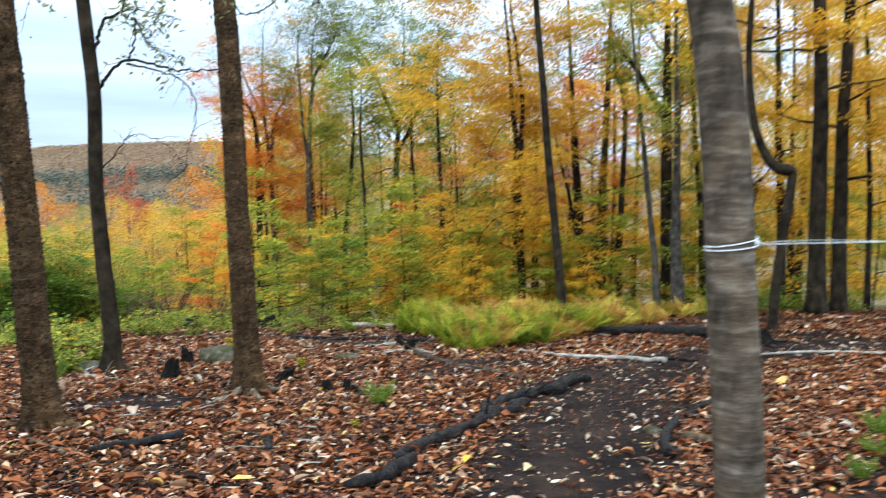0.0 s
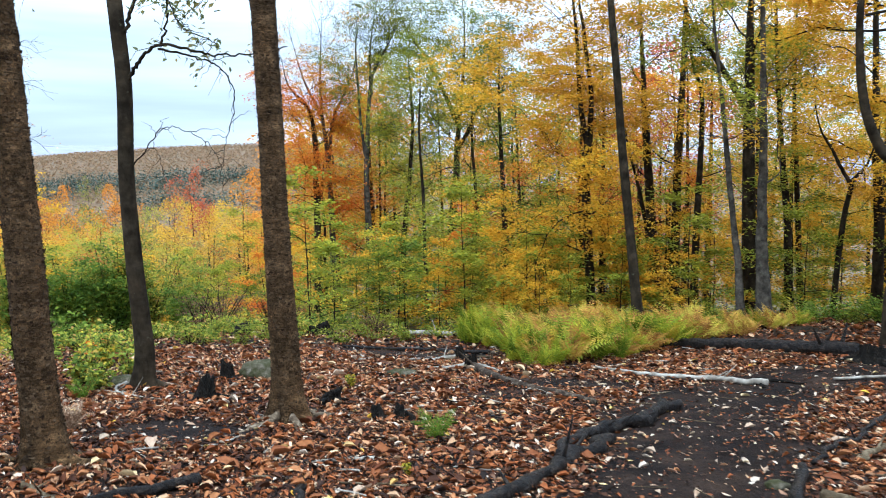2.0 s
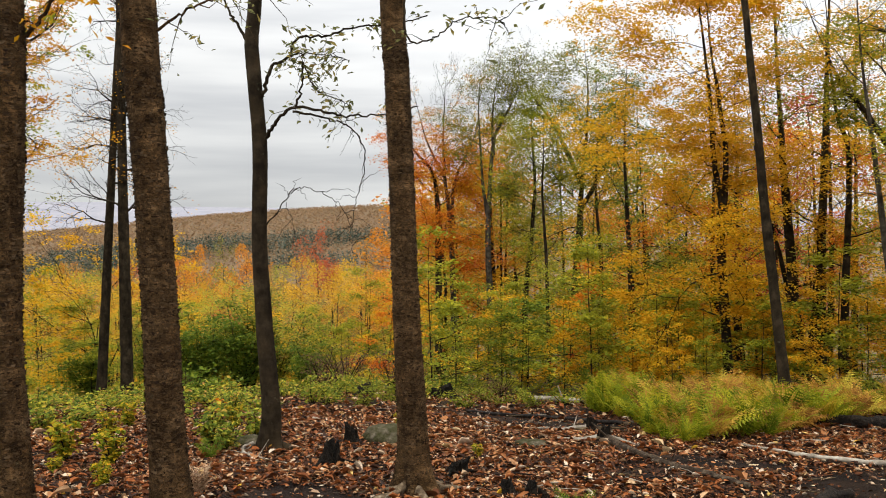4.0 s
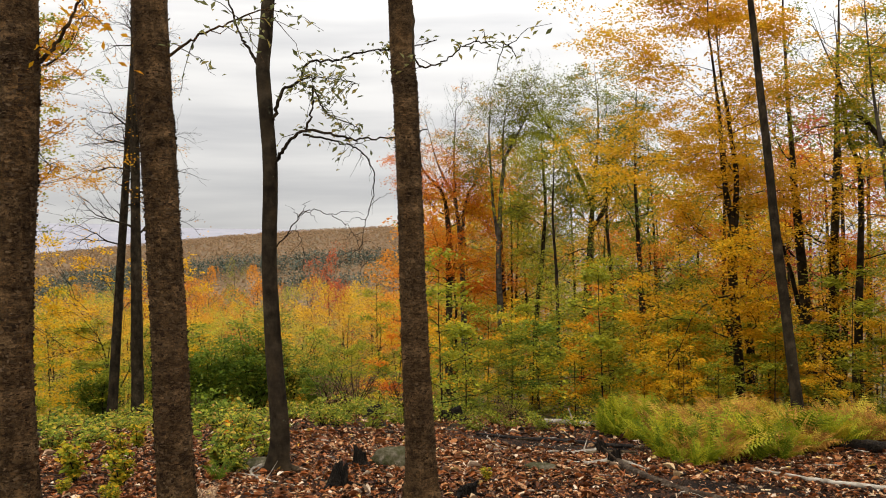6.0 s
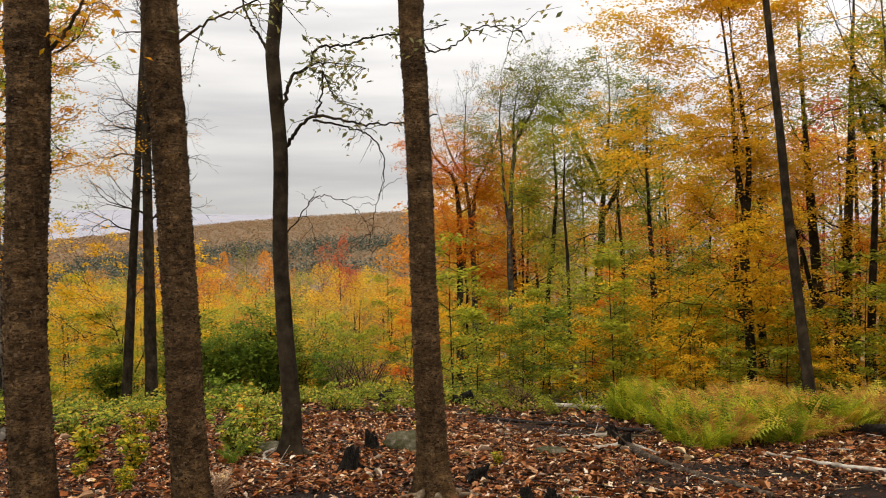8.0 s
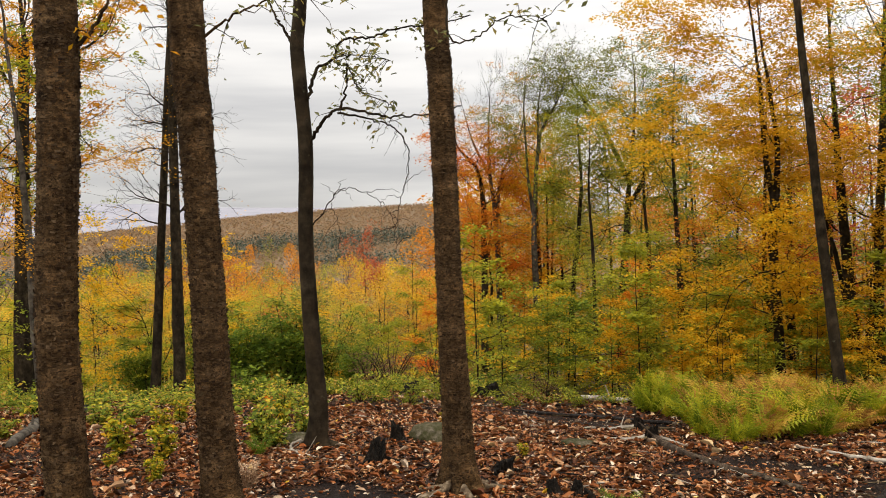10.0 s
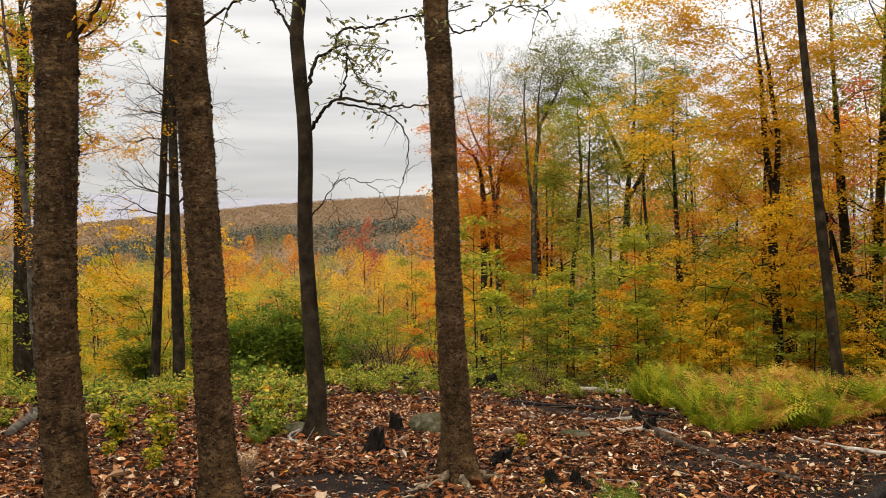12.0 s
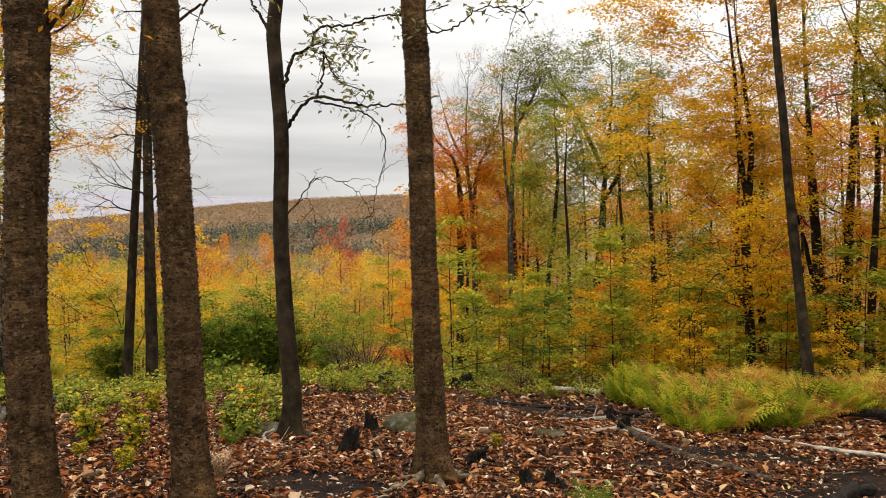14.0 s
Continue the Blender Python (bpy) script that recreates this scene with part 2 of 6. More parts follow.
M_SOIL = earth_material()
M_BIRCH = bark_material("flaky_brown_bark", (0.024, 0.014, 0.0065), (0.090, 0.055, 0.026), (0.20, 0.132, 0.070), 2.0, plates=24.0)
M_SMOOTH = bark_material("smooth_dark_grey_bark", (0.015, 0.0108, 0.0062), (0.027, 0.0198, 0.0118), (0.047, 0.036, 0.023), 1.6)
M_RINGED = bark_material("ringed_grey_brown_bark", (0.040, 0.029, 0.018), (0.085, 0.064, 0.043), (0.21, 0.17, 0.125), 5.0, 0.8)
M_FOREST = bark_material("forest_bark", (0.010, 0.0075, 0.0045), (0.024, 0.018, 0.011), (0.056, 0.043, 0.028), 0.7)
M_PALE = bark_material("pale_grey_bark", (0.028, 0.023, 0.018), (0.062, 0.053, 0.042), (0.125, 0.11, 0.09), 1.2, moss=0.05)
M_ROOT = plain_material("worn_root_wood", [(0.3, (0.022, 0.014, 0.008)), (0.5, (0.085, 0.06, 0.032)), (0.72, (0.23, 0.175, 0.105))], 11.0, (1, 1, 1), 0.85, 0.9, 0.02)
M_PALEROOT = plain_material("pale_bare_root_wood", [(0.3, (0.03, 0.02, 0.012)), (0.5, (0.12, 0.084, 0.05)), (0.70, (0.33, 0.255, 0.17))], 16.0, (1, 1, 1), 0.85, 0.9, 0.02)
M_GNARL = plain_material("gnarled_wet_root", [(0.3, (0.010, 0.007, 0.005)), (0.5, (0.045, 0.03, 0.019)), (0.72, (0.16, 0.12, 0.08))], 15.0, (1, 1, 1), 0.7, 1.0, 0.03)
M_ROT = plain_material("wet_rotten_log", [(0.3, (0.003, 0.0025, 0.002)), (0.52, (0.012, 0.0085, 0.0065)), (0.72, (0.06, 0.042, 0.028))], 20.0, (1, 1, 1), 0.5, 1.0, 0.05, 0.12)
M_CHAR = plain_material("blackened_stump_wood", [(0.3, (0.003, 0.003, 0.0025)), (0.55, (0.011, 0.0085, 0.006)), (0.75, (0.05, 0.036, 0.024))], 22.0, (1, 1, 0.35), 0.75, 1.0, 0.05)
M_BARE = plain_material("barkless_grey_wood", [(0.3, (0.10, 0.078, 0.055)), (0.5, (0.26, 0.22, 0.17)), (0.72, (0.50, 0.45, 0.37))], 7.0, (1, 1, 1), 0.6, 0.5, 0.006)
M_ROCK = plain_material("mossy_grey_stone", [(0.3, (0.02, 0.025, 0.007)), (0.46, (0.05, 0.046, 0.02)), (0.58, (0.09, 0.075, 0.048)), (0.74, (0.20, 0.17, 0.125))], 9.0, (1, 1, 1), 0.9, 1.0, 0.05)
M_LINE = plain_material("white_cord", [(0.3, (0.62, 0.6, 0.56)), (0.7, (0.82, 0.81, 0.78))], 40.0, (1, 1, 1), 0.6, 0.3, 0.001)

YELLOW = [(0.0, (0.62, 0.29, 0.012)), (0.3, (0.76, 0.41, 0.016)), (0.6, (0.80, 0.48, 0.022)), (0.85, (0.62, 0.45, 0.026)), (1.0, (0.36, 0.35, 0.028))]
GOLD = [(0.0, (0.50, 0.17, 0.009)), (0.35, (0.68, 0.30, 0.012)), (0.7, (0.76, 0.40, 0.016)), (1.0, (0.52, 0.33, 0.022))]
ORANGE = [(0.0, (0.50, 0.085, 0.012)), (0.4, (0.68, 0.19, 0.014)), (0.75, (0.74, 0.29, 0.018)), (1.0, (0.46, 0.27, 0.025))]
RED = [(0.0, (0.30, 0.03, 0.018)), (0.5, (0.48, 0.075, 0.028)), (1.0, (0.58, 0.18, 0.034))]
LIME = [(0.0, (0.10, 0.15, 0.016)), (0.4, (0.25, 0.27, 0.022)), (0.75, (0.46, 0.42, 0.026)), (1.0, (0.76, 0.53, 0.026))]
OLIVE = [(0.0, (0.07, 0.105, 0.012)), (0.5, (0.19, 0.205, 0.018)), (0.85, (0.38, 0.32, 0.02)), (1.0, (0.58, 0.39, 0.02))]
GREEN = [(0.0, (0.045, 0.085, 0.012)), (0.45, (0.12, 0.18, 0.018)), (0.8, (0.27, 0.30, 0.024)), (1.0, (0.52, 0.45, 0.026))]
# the palest litter stops are tan leaves plus painted sky glints on wet ones
LITTER = [(0.0, (0.015, 0.009, 0.006)), (0.18, (0.048, 0.019, 0.009)), (0.38, (0.14, 0.044, 0.014)), (0.58, (0.32, 0.098, 0.026)),
          (0.70, (0.20, 0.07, 0.023)), (0.84, (0.44, 0.19, 0.07)), (0.95, (0.58, 0.39, 0.22)), (0.985, (0.70, 0.57, 0.43)), (1.0, (0.64, 0.38, 0.03))]
BROAD = [(0.0, (0.07, 0.024, 0.011)), (0.3, (0.20, 0.065, 0.022)), (0.55, (0.36, 0.14, 0.045)), (0.76, (0.42, 0.25, 0.13)), (0.92, (0.55, 0.43, 0.31)), (1.0, (0.62, 0.36, 0.03))]
M_LEAF = {k: leaf_material(k + "_leaves", v, patch=0.8) for k, v in dict(yellow=YELLOW, gold=GOLD, orange=ORANGE, red=RED, lime=LIME, olive=OLIVE, green=GREEN).items()}
M_LITTER = leaf_material("fallen_leaves", LITTER, through=0.12, rough=0.55, gloss=0.10)
M_BROAD = leaf_material("broad_fallen_leaves", BROAD, through=0.15, rough=0.55, gloss=0.10)
M_DUFF = leaf_material("rotting_leaf_scraps", [(0.0, (0.012, 0.007, 0.005)), (0.4, (0.04, 0.018, 0.010)), (0.75, (0.10, 0.042, 0.02)), (1.0, (0.22, 0.13, 0.08))], through=0.0, rough=0.7, patch=0.7)
M_PATHLEAF = leaf_material("pale_fallen_leaves", [(0.0, (0.26, 0.13, 0.07)), (0.35, (0.46, 0.32, 0.20)), (0.75, (0.62, 0.50, 0.38)), (1.0, (0.58, 0.40, 0.10))], through=0.1, rough=0.5)
M_FERN = leaf_material("fern_green", [(0.0, (0.8, 0.8, 0.8)), (1.0, (1.2, 1.2, 1.2))],
                       [(0.0, (0.10, 0.14, 0.009)), (0.2, (0.19, 0.23, 0.012)), (0.42, (0.29, 0.31, 0.016)), (0.68, (0.43, 0.39, 0.022)), (0.88, (0.50, 0.33, 0.026))], through=0.4)
M_FERNGOLD = leaf_material("fern_gold", [(0.0, (0.8, 0.8, 0.8)), (1.0, (1.2, 1.2, 1.2))],
                           [(0.0, (0.30, 0.14, 0.032)), (0.25, (0.48, 0.25, 0.045)), (0.5, (0.60, 0.37, 0.06)), (0.75, (0.54, 0.43, 0.05)), (0.9, (0.34, 0.36, 0.03))], through=0.4)
M_DEAD = leaf_material("withered_fronds", [(0.0, (0.16, 0.09, 0.05)), (0.6, (0.36, 0.23, 0.13)), (1.0, (0.52, 0.38, 0.25))], through=0.1)
M_SCALE = leaf_material("bark_scales", [(0.0, (0.016, 0.009, 0.005)), (0.45, (0.042, 0.025, 0.012)), (0.9, (0.085, 0.053, 0.027)), (1.0, (0.125, 0.082, 0.044))], through=0.0, rough=0.8, gloss=0.06)
M_HILL = leaf_material("hillside_woods", [(0.0, (0.25, 0.15, 0.085)), (0.3, (0.29, 0.18, 0.095)), (0.6, (0.32, 0.205, 0.105)), (0.8, (0.27, 0.19, 0.115)), (1.0, (0.25, 0.19, 0.115))], through=0.4)
M_FAR = leaf_material("valley_floor_woods", [(0.0, (0.55, 0.22, 0.04)), (0.2, (0.62, 0.34, 0.05)), (0.4, (0.48, 0.34, 0.07)), (0.6, (0.40, 0.18, 0.06)), (0.8, (0.34, 0.29, 0.09)), (1.0, (0.56, 0.26, 0.05))], through=0.45)
M_CONIFER = leaf_material("conifer_needles", [(0.0, (0.045, 0.065, 0.052)), (0.6, (0.075, 0.10, 0.075)), (1.0, (0.13, 0.135, 0.085))], through=0.1)


# ---- geometry helpers ----
def hashed(i):
    h = np.sin(i[..., 0] * 127.1 + i[..., 1] * 311.7 + i[..., 2] * 74.7) * 43758.5453
    return h - np.floor(h)


def vnoise(p):
    """Smooth lattice noise from 0 to 1 at the points p (n, 3)."""
    p = np.asarray(p, float)
    i = np.floor(p)
    f = p - i
    f = f * f * (3 - 2 * f)
    out = 0.0
    for a in (0, 1):
        for b in (0, 1):
            for c in (0, 1):
                w = (f[..., 0] if a else 1 - f[..., 0]) * (f[..., 1] if b else 1 - f[..., 1]) * (f[..., 2] if c else 1 - f[..., 2])
                out = out + w * hashed(i + (a, b, c))
    return out


def fbm(p, octaves=4):
    out, amp, total = 0.0, 1.0, 0.0
    for k in range(octaves):
        out, total = out + amp * vnoise(np.asarray(p) * 2.03**k + 17.3 * k), total + amp
        amp *= 0.5
    return out / total


def smooth(x):
    x = np.clip(x, 0, 1)
    return x * x * (3 - 2 * x)


def ground_z(x, y, detail=True):
    """Height of the ground: a slope that falls away to a valley, and the hill beyond it."""
    x, y = np.asarray(x, float), np.asarray(y, float)
    r, az = np.hypot(x, y), np.degrees(np.arctan2(x, y))
    z = -0.105 - 0.1106 * y - 0.06 * np.maximum(0, y - 15) ** 1.0 - 0.08 * np.maximum(0, -x - 6) * smooth((y - 4) / 14)
    z = z + 0.3 * smooth((x - 2) / 4) * smooth((y - 8) / 5)
    z = np.where(y < 0, -0.105 - 0.1106 * np.maximum(y, -60), z)
    crest = np.interp(az, [-180, -60, -45, -40, -33, -27, -21, -13, -4, 180], [0.0, 0.0, 0.0, 0.008, 0.0195, 0.027, 0.0315, 0.032, -0.02, -0.02]) * 1000
    far = -34 + (crest + 34) * smooth((r - 300) / 700) - 60 * smooth((r - 1000) / 900)
    range_far = np.interp(az, [-180, -70, -52, -46, -42, -38, -34, -20, 180], [0, 0.016, 0.022, 0.028, 0.031, 0.029, 0.022, 0.012, 0.012]) * 3600
    far = far + (range_far + 94 - crest * 0.0) * smooth((r - 2300) / 1300)
    far = np.where(y < -20, 12.0, far)
    z = z + (far - z) * smooth((r - 90) / 170)
    if detail:
        p = np.stack([x, y, 0 * x], -1)
        near = 1 - smooth((r - 30) / 40)
        z = z + near * (0.14 * (fbm(p * 0.55, 3) - 0.5) + 0.05 * (fbm(p * 3.1 + 5, 3) - 0.5))
        z = z + (1 - near) * 2.5 * (fbm(p * 0.03, 4) - 0.5) * smooth((r - 60) / 100)
    return z


def gz(x, y):
    return float(ground_z(np.array([x]), np.array([y]))[0])


def mesh_data(name, verts, faces, material, smooth_shade=True):
    """A mesh from arrays; faces all have the same number of corners."""
    verts, faces = np.asarray(verts, np.float32), np.asarray(faces, np.int32)
    me = bpy.data.meshes.new(name)
    me.vertices.add(len(verts))
    me.vertices.foreach_set("co", verts.ravel())
    me.loops.add(faces.size)
    me.loops.foreach_set("vertex_index", faces.ravel())
    me.polygons.add(len(faces))
    me.polygons.foreach_set("loop_start", np.arange(0, faces.size, faces.shape[1], dtype=np.int32))
    if smooth_shade:
        me.polygons.foreach_set("use_smooth", np.ones(len(faces), bool))
    me.update(calc_edges=True)
    me.materials.append(material)
    return me


def part(name, data, parent, label=""):
    ob = new(name, data)
    if parent:
        ob.parent = parent
    if label:
        tagged(ob, label)
    return ob


def thing(name, at, label, category, group="", kind=""):
    ob = new(name)
    ob.location = at
    ob.empty_display_size = 0.2
    return tagged(ob, label, category, group, kind)


class Soup:
    """Collects quads of one mesh."""

    def __init__(self):
        self.v, self.f, self.n = [], [], 0

    def add(self, v, f):
        v = np.asarray(v, float).reshape(-1, 3)
        self.v.append(v)
        self.f.append(np.asarray(f, int) + self.n)
        self.n += len(v)

    def mesh(self, name, material, smooth_shade=True):
        return mesh_data(name, np.concatenate(self.v), np.concatenate(self.f), material, smooth_shade)

    def tube(self, pts, radii, sides=7, rough=0.0, cap=True, scale=4.0):
        """A tapered tube along a line of points, with an uneven skin."""
        pts = np.asarray(pts, float)
        radii = np.array(np.broadcast_to(np.asarray(radii, float), (len(pts),)))
        d = np.gradient(pts, axis=0)
        d /= np.linalg.norm(d, axis=1, keepdims=True) + 1e-9
        if cap:
            pts, d = np.concatenate([pts[:1], pts, pts[-1:]]), np.concatenate([d[:1], d, d[-1:]])
            radii = np.concatenate([[1e-4], radii, [1e-4]])
        ref = np.array([1.0, 0.1, 0.0]) if abs(d[:, 2].mean()) > 0.6 else np.array([0.0, 0.0, 1.0])
        u = np.cross(d, ref)
        u /= np.linalg.norm(u, axis=1, keepdims=True) + 1e-9
        w = np.cross(d, u)
        a = np.linspace(0, 2 * np.pi, sides, endpoint=False)
        ring = u[:, None] * np.cos(a)[None, :, None] + w[:, None] * np.sin(a)[None, :, None]
        v = pts[:, None] + ring * radii[:, None, None]
        if rough:
            lump = fbm(v.reshape(-1, 3) * scale + 3.7, 3).reshape(v.shape[:2]) - 0.5
            v = v + ring * (2 * rough * radii[:, None] * lump)[..., None]
        k, n = len(pts), sides
        i, j = np.meshgrid(np.arange(k - 1), np.arange(n), indexing="ij")
        f = np.stack([i * n + j, i * n + (j + 1) % n, (i + 1) * n + (j + 1) % n, (i + 1) * n + j], -1).reshape(-1, 4)
        self.add(v, f)


def path_points(ctrl, n):
    """A smooth line through the control points."""
    ctrl = np.asarray(ctrl, float)
    t = np.linspace(0, len(ctrl) - 1, n)
    p = np.concatenate([[2 * ctrl[0] - ctrl[1]], ctrl, [2 * ctrl[-1] - ctrl[-2]]])
    i = np.minimum(t.astype(int), len(ctrl) - 2)
    f = (t - i)[:, None]
    a, b, c, d = p[i], p[i + 1], p[i + 2], p[i + 3]
    return 0.5 * (2 * b + (c - a) * f + (2 * a - 5 * b + 4 * c - d) * f**2 + (3 * b - a - 3 * c + d) * f**3)


def leaf_quads(pos, size, rng, tilt=0.6, hang=0.0, width=0.62, fold=0.12):
    """Pointed leaves at the given places: one folded quad each."""
    n = len(pos)
    nrm = np.stack([rng.normal(0, tilt, n), rng.normal(0, tilt, n), np.ones(n)], -1)
    nrm /= np.linalg.norm(nrm, axis=1, keepdims=True)
    a = rng.uniform(0, 2 * np.pi, n)
    d = np.stack([np.cos(a), np.sin(a), np.full(n, -hang)], -1)
    d -= nrm * (d * nrm).sum(1, keepdims=True)
    d /= np.linalg.norm(d, axis=1, keepdims=True) + 1e-9
    s = np.cross(nrm, d)
    L = (size * rng.uniform(0.65, 1.35, n))[:, None]
    c = pos + d * L * 0.08
    v = np.stack([pos - d * L * 0.5, c + s * L * width * 0.5 + nrm * L * fold, pos + d * L * 0.5, c - s * L * width * 0.5 + nrm * L * fold], 1)
    return v.reshape(-1, 3), np.arange(4 * n).reshape(n, 4)


def lobed_leaves(pos, nrm, size, rng, curl=0.25):
    """Larger curled leaves of two quads each for the litter."""
    n = len(pos)
    nrm = nrm / np.linalg.norm(nrm, axis=1, keepdims=True)
    a = rng.uniform(0, 2 * np.pi, n)
    d = np.stack([np.cos(a), np.sin(a), 0 * a], -1)
    d -= nrm * (d * nrm).sum(1, keepdims=True)
    d /= np.linalg.norm(d, axis=1, keepdims=True) + 1e-9
    s = np.cross(nrm, d)
    L = size * np.clip(rng.lognormal(-0.08, 0.50, (n, 1)), 0.25, 2.4)
    cu = L * curl * rng.uniform(-0.6, 2.0, (n, 1))
    W = L * rng.uniform(0.10, 0.30, (n, 1))

    def at(u, w, z):
        return pos + d * L * u + s * W * w + nrm * cu * z
    v = np.stack([at(-0.5, 0, 0.2), at(-0.2, 1.0, 1.0), at(0.2, 0.85, 0.8), at(0.55, 0, 0.1), at(0.2, -0.9, 0.7), at(-0.22, -1.0, 0.9)], 1)
    q = np.array([[0, 1, 2, 3], [0, 3, 4, 5]])
    return v.reshape(-1, 3), (np.arange(n)[:, None, None] * 6 + q[None]).reshape(-1, 4)


# ---- ground ----
def build_ground():
    view = np.arange(-62, 48, 0.75)
    rest = np.arange(48, 298, 4.0)
    az = np.radians(np.concatenate([view, rest]))
    rad = np.concatenate([[0.0005], np.geomspace(0.5, 45, 185), np.geomspace(47, 4600, 90)])
    R, A = np.meshgrid(rad, az, indexing="ij")
    x, y = R * np.sin(A) + 0.13, R * np.cos(A) - 0.21
    z = ground_z(x, y)
    k, n = R.shape
    i, j = np.meshgrid(np.arange(k - 1), np.arange(n), indexing="ij")
    f = np.stack([i * n + j, i * n + (j + 1) % n, (i + 1) * n + (j + 1) % n, (i + 1) * n + j], -1).reshape(-1, 4)
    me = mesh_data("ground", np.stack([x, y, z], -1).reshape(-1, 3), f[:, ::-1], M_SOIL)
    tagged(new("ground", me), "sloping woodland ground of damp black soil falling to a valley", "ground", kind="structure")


build_ground()


# bare muddy patches: a winding trodden path, and hollows among the roots
def mud(x, y):
    path = np.array([(0.3, 1.5), (0.7, 3.2), (1.3, 5.2), (1.75, 7.0), (2.3, 8.8), (4.0, 10.1), (6.5, 10.6), (10, 10.4)])
    wide = np.array([0.5, 0.7, 0.95, 1.1, 1.15, 0.85, 0.55, 0.5])
    best = np.zeros_like(x)
    for a, b, wa, wb in zip(path[:-1], path[1:], wide[:-1], wide[1:]):
        d = b - a
        t = np.clip(((x - a[0]) * d[0] + (y - a[1]) * d[1]) / (d @ d), 0, 1)
        best = np.maximum(best, 1.3 - np.hypot(x - a[0] - t * d[0], y - a[1] - t * d[1]) / (wa + (wb - wa) * t))
    for cx, cy, rx, ry in ((-3.0, 6.5, 0.9, 0.5), (-1.2, 12.3, 1.5, 0.7), (0.9, 9.6, 1.3, 0.45), (-2.5, 12.9, 1.0, 0.35), (-4.9, 9.0, 0.5, 0.3), (-2.4, 4.6, 0.35, 0.2)):
        best = np.maximum(best, 1.3 - np.hypot((x - cx) / rx, (y - cy) / ry))
    p = np.stack([x, y, 0 * x], -1)
    return best + 0.9 * (fbm(p * 1.9 + 40, 3) - 0.5)


def ground_normal(x, y):
    e = 0.03
    gx = (ground_z(x + e, y) - ground_z(x - e, y)) / (2 * e)
    gy = (ground_z(x, y + e) - ground_z(x, y - e)) / (2 * e)
    return np.stack([-gx, -gy, np.ones_like(x)], -1)


def scatter(n, rng, y0, y1, spread):
    """Places over the clearing in the fan ahead of the walk."""
    y = np.sqrt(rng.uniform(y0**2, y1**2, n))
    x = rng.uniform(-1, 1, n) * spread * y + 0.3 * rng.normal(size=n) - 0.2 * y
    return x, y


def litter(name, n, size, y0, y1, seed, material, label, keep, tilt=0.28, lift=0.02):
    rng = np.random.default_rng(seed)
    x, y = scatter(n, rng, y0, y1, 1.0)
    m = mud(x, y)
    ok = keep(m, x, y, rng)
    x, y = x[ok], y[ok]
    nrm = ground_normal(x, y)
    nrm[:, :2] += rng.normal(0, tilt, (len(x), 2))
    pos = np.stack([x, y, ground_z(x, y) + rng.uniform(0.004, lift, len(x))], -1)
    v, f = lobed_leaves(pos, nrm, size, rng)
    tagged(new(name, mesh_data(name, v, f, material, False)), label, "fallen leaves", kind="stuff")


def off_path(m, x, y, rng):
    thin = fbm(np.stack([x, y, 0 * x], -1) * 0.8 + 9, 3)
    return (m < 0.45 + rng.normal(0, 0.13, len(x))) & (thin > 0.27 + rng.normal(0, 0.06, len(x)))


def on_path(m, x, y, rng):
    return (m > 0.25) & (rng.uniform(size=len(x)) < 0.75)


litter("fallen_leaves", 136000, 0.050, 1.2, 12.5, 1, M_LITTER, "rust, tan and brown fallen leaves covering the ground", off_path, 0.27, 0.04)
litter("maple_leaves", 4200, 0.080, 1.6, 13.0, 6, M_BROAD, "broad tan and orange maple leaves lying on the litter", off_path, 0.25, 0.05)
litter("fallen_leaves", 30000, 0.066, 12.0, 18.5, 2, M_LITTER, "brown fallen leaves covering the ground under brush", off_path, 0.4, 0.04)
litter("leaf_fragments", 26000, 0.028, 1.5, 13.0, 4, M_LITTER, "brown leaf scraps trodden into the black mud", on_path, 0.3, 0.012)
litter("scattered_leaves", 6500, 0.055, 1.5, 13.0, 3, M_PATHLEAF, "pale fallen leaves scattered on the black mud", on_path, 0.16, 0.02)


def duff():
    """Dark rotting scraps that fill the gaps between the leaves."""
    rng = np.random.default_rng(14)
    x, y = scatter(90000, rng, 1.2, 14.0, 1.0)
    ok = mud(x, y) < 0.5 + rng.normal(0, 0.15, len(x))
    x, y = x[ok], y[ok]
    v, f = leaf_quads(np.stack([x, y, ground_z(x, y) + rng.uniform(0.002, 0.012, len(x))], -1), 0.045, rng, 0.35, 0.0, 0.7)
    tagged(new("leaf_fragments", mesh_data("leaf_fragments", v, f, M_DUFF, False)), "dark rotting leaf scraps beneath the fallen leaves", "fallen leaves", kind="stuff")


duff()


def litter_behind():
    """Leaves on the ground where the walk begins and beside it."""
    rng = np.random.default_rng(8)
    x, y = rng.uniform(-6, 6, 9000), rng.uniform(-4.5, 2.6, 9000)
    ok = (mud(x, y) < 0.45) & (np.abs(x + 0.2 * y) > y * 1.0 - 0.2)
    x, y = x[ok], y[ok]
    nrm = ground_normal(x, y)
    nrm[:, :2] += rng.normal(0, 0.4, (len(x), 2))
    v, f = lobed_leaves(np.stack([x, y, ground_z(x, y) + rng.uniform(0.004, 0.03, len(x))], -1), nrm, 0.062, rng)
    tagged(new("fallen_leaves", mesh_data("fallen_leaves", v, f, M_LITTER, False)), "brown fallen leaves on the ground at the walk's start", "fallen leaves", kind="stuff")


litter_behind()


# ---- trees ----
def spray(points, per, sigma, rng, flat=0.35):
    """Leaf places round the given twig points."""
    p = np.repeat(points, per, axis=0)
    return p + rng.normal(0, 1, p.shape) * (sigma, sigma, sigma * flat)


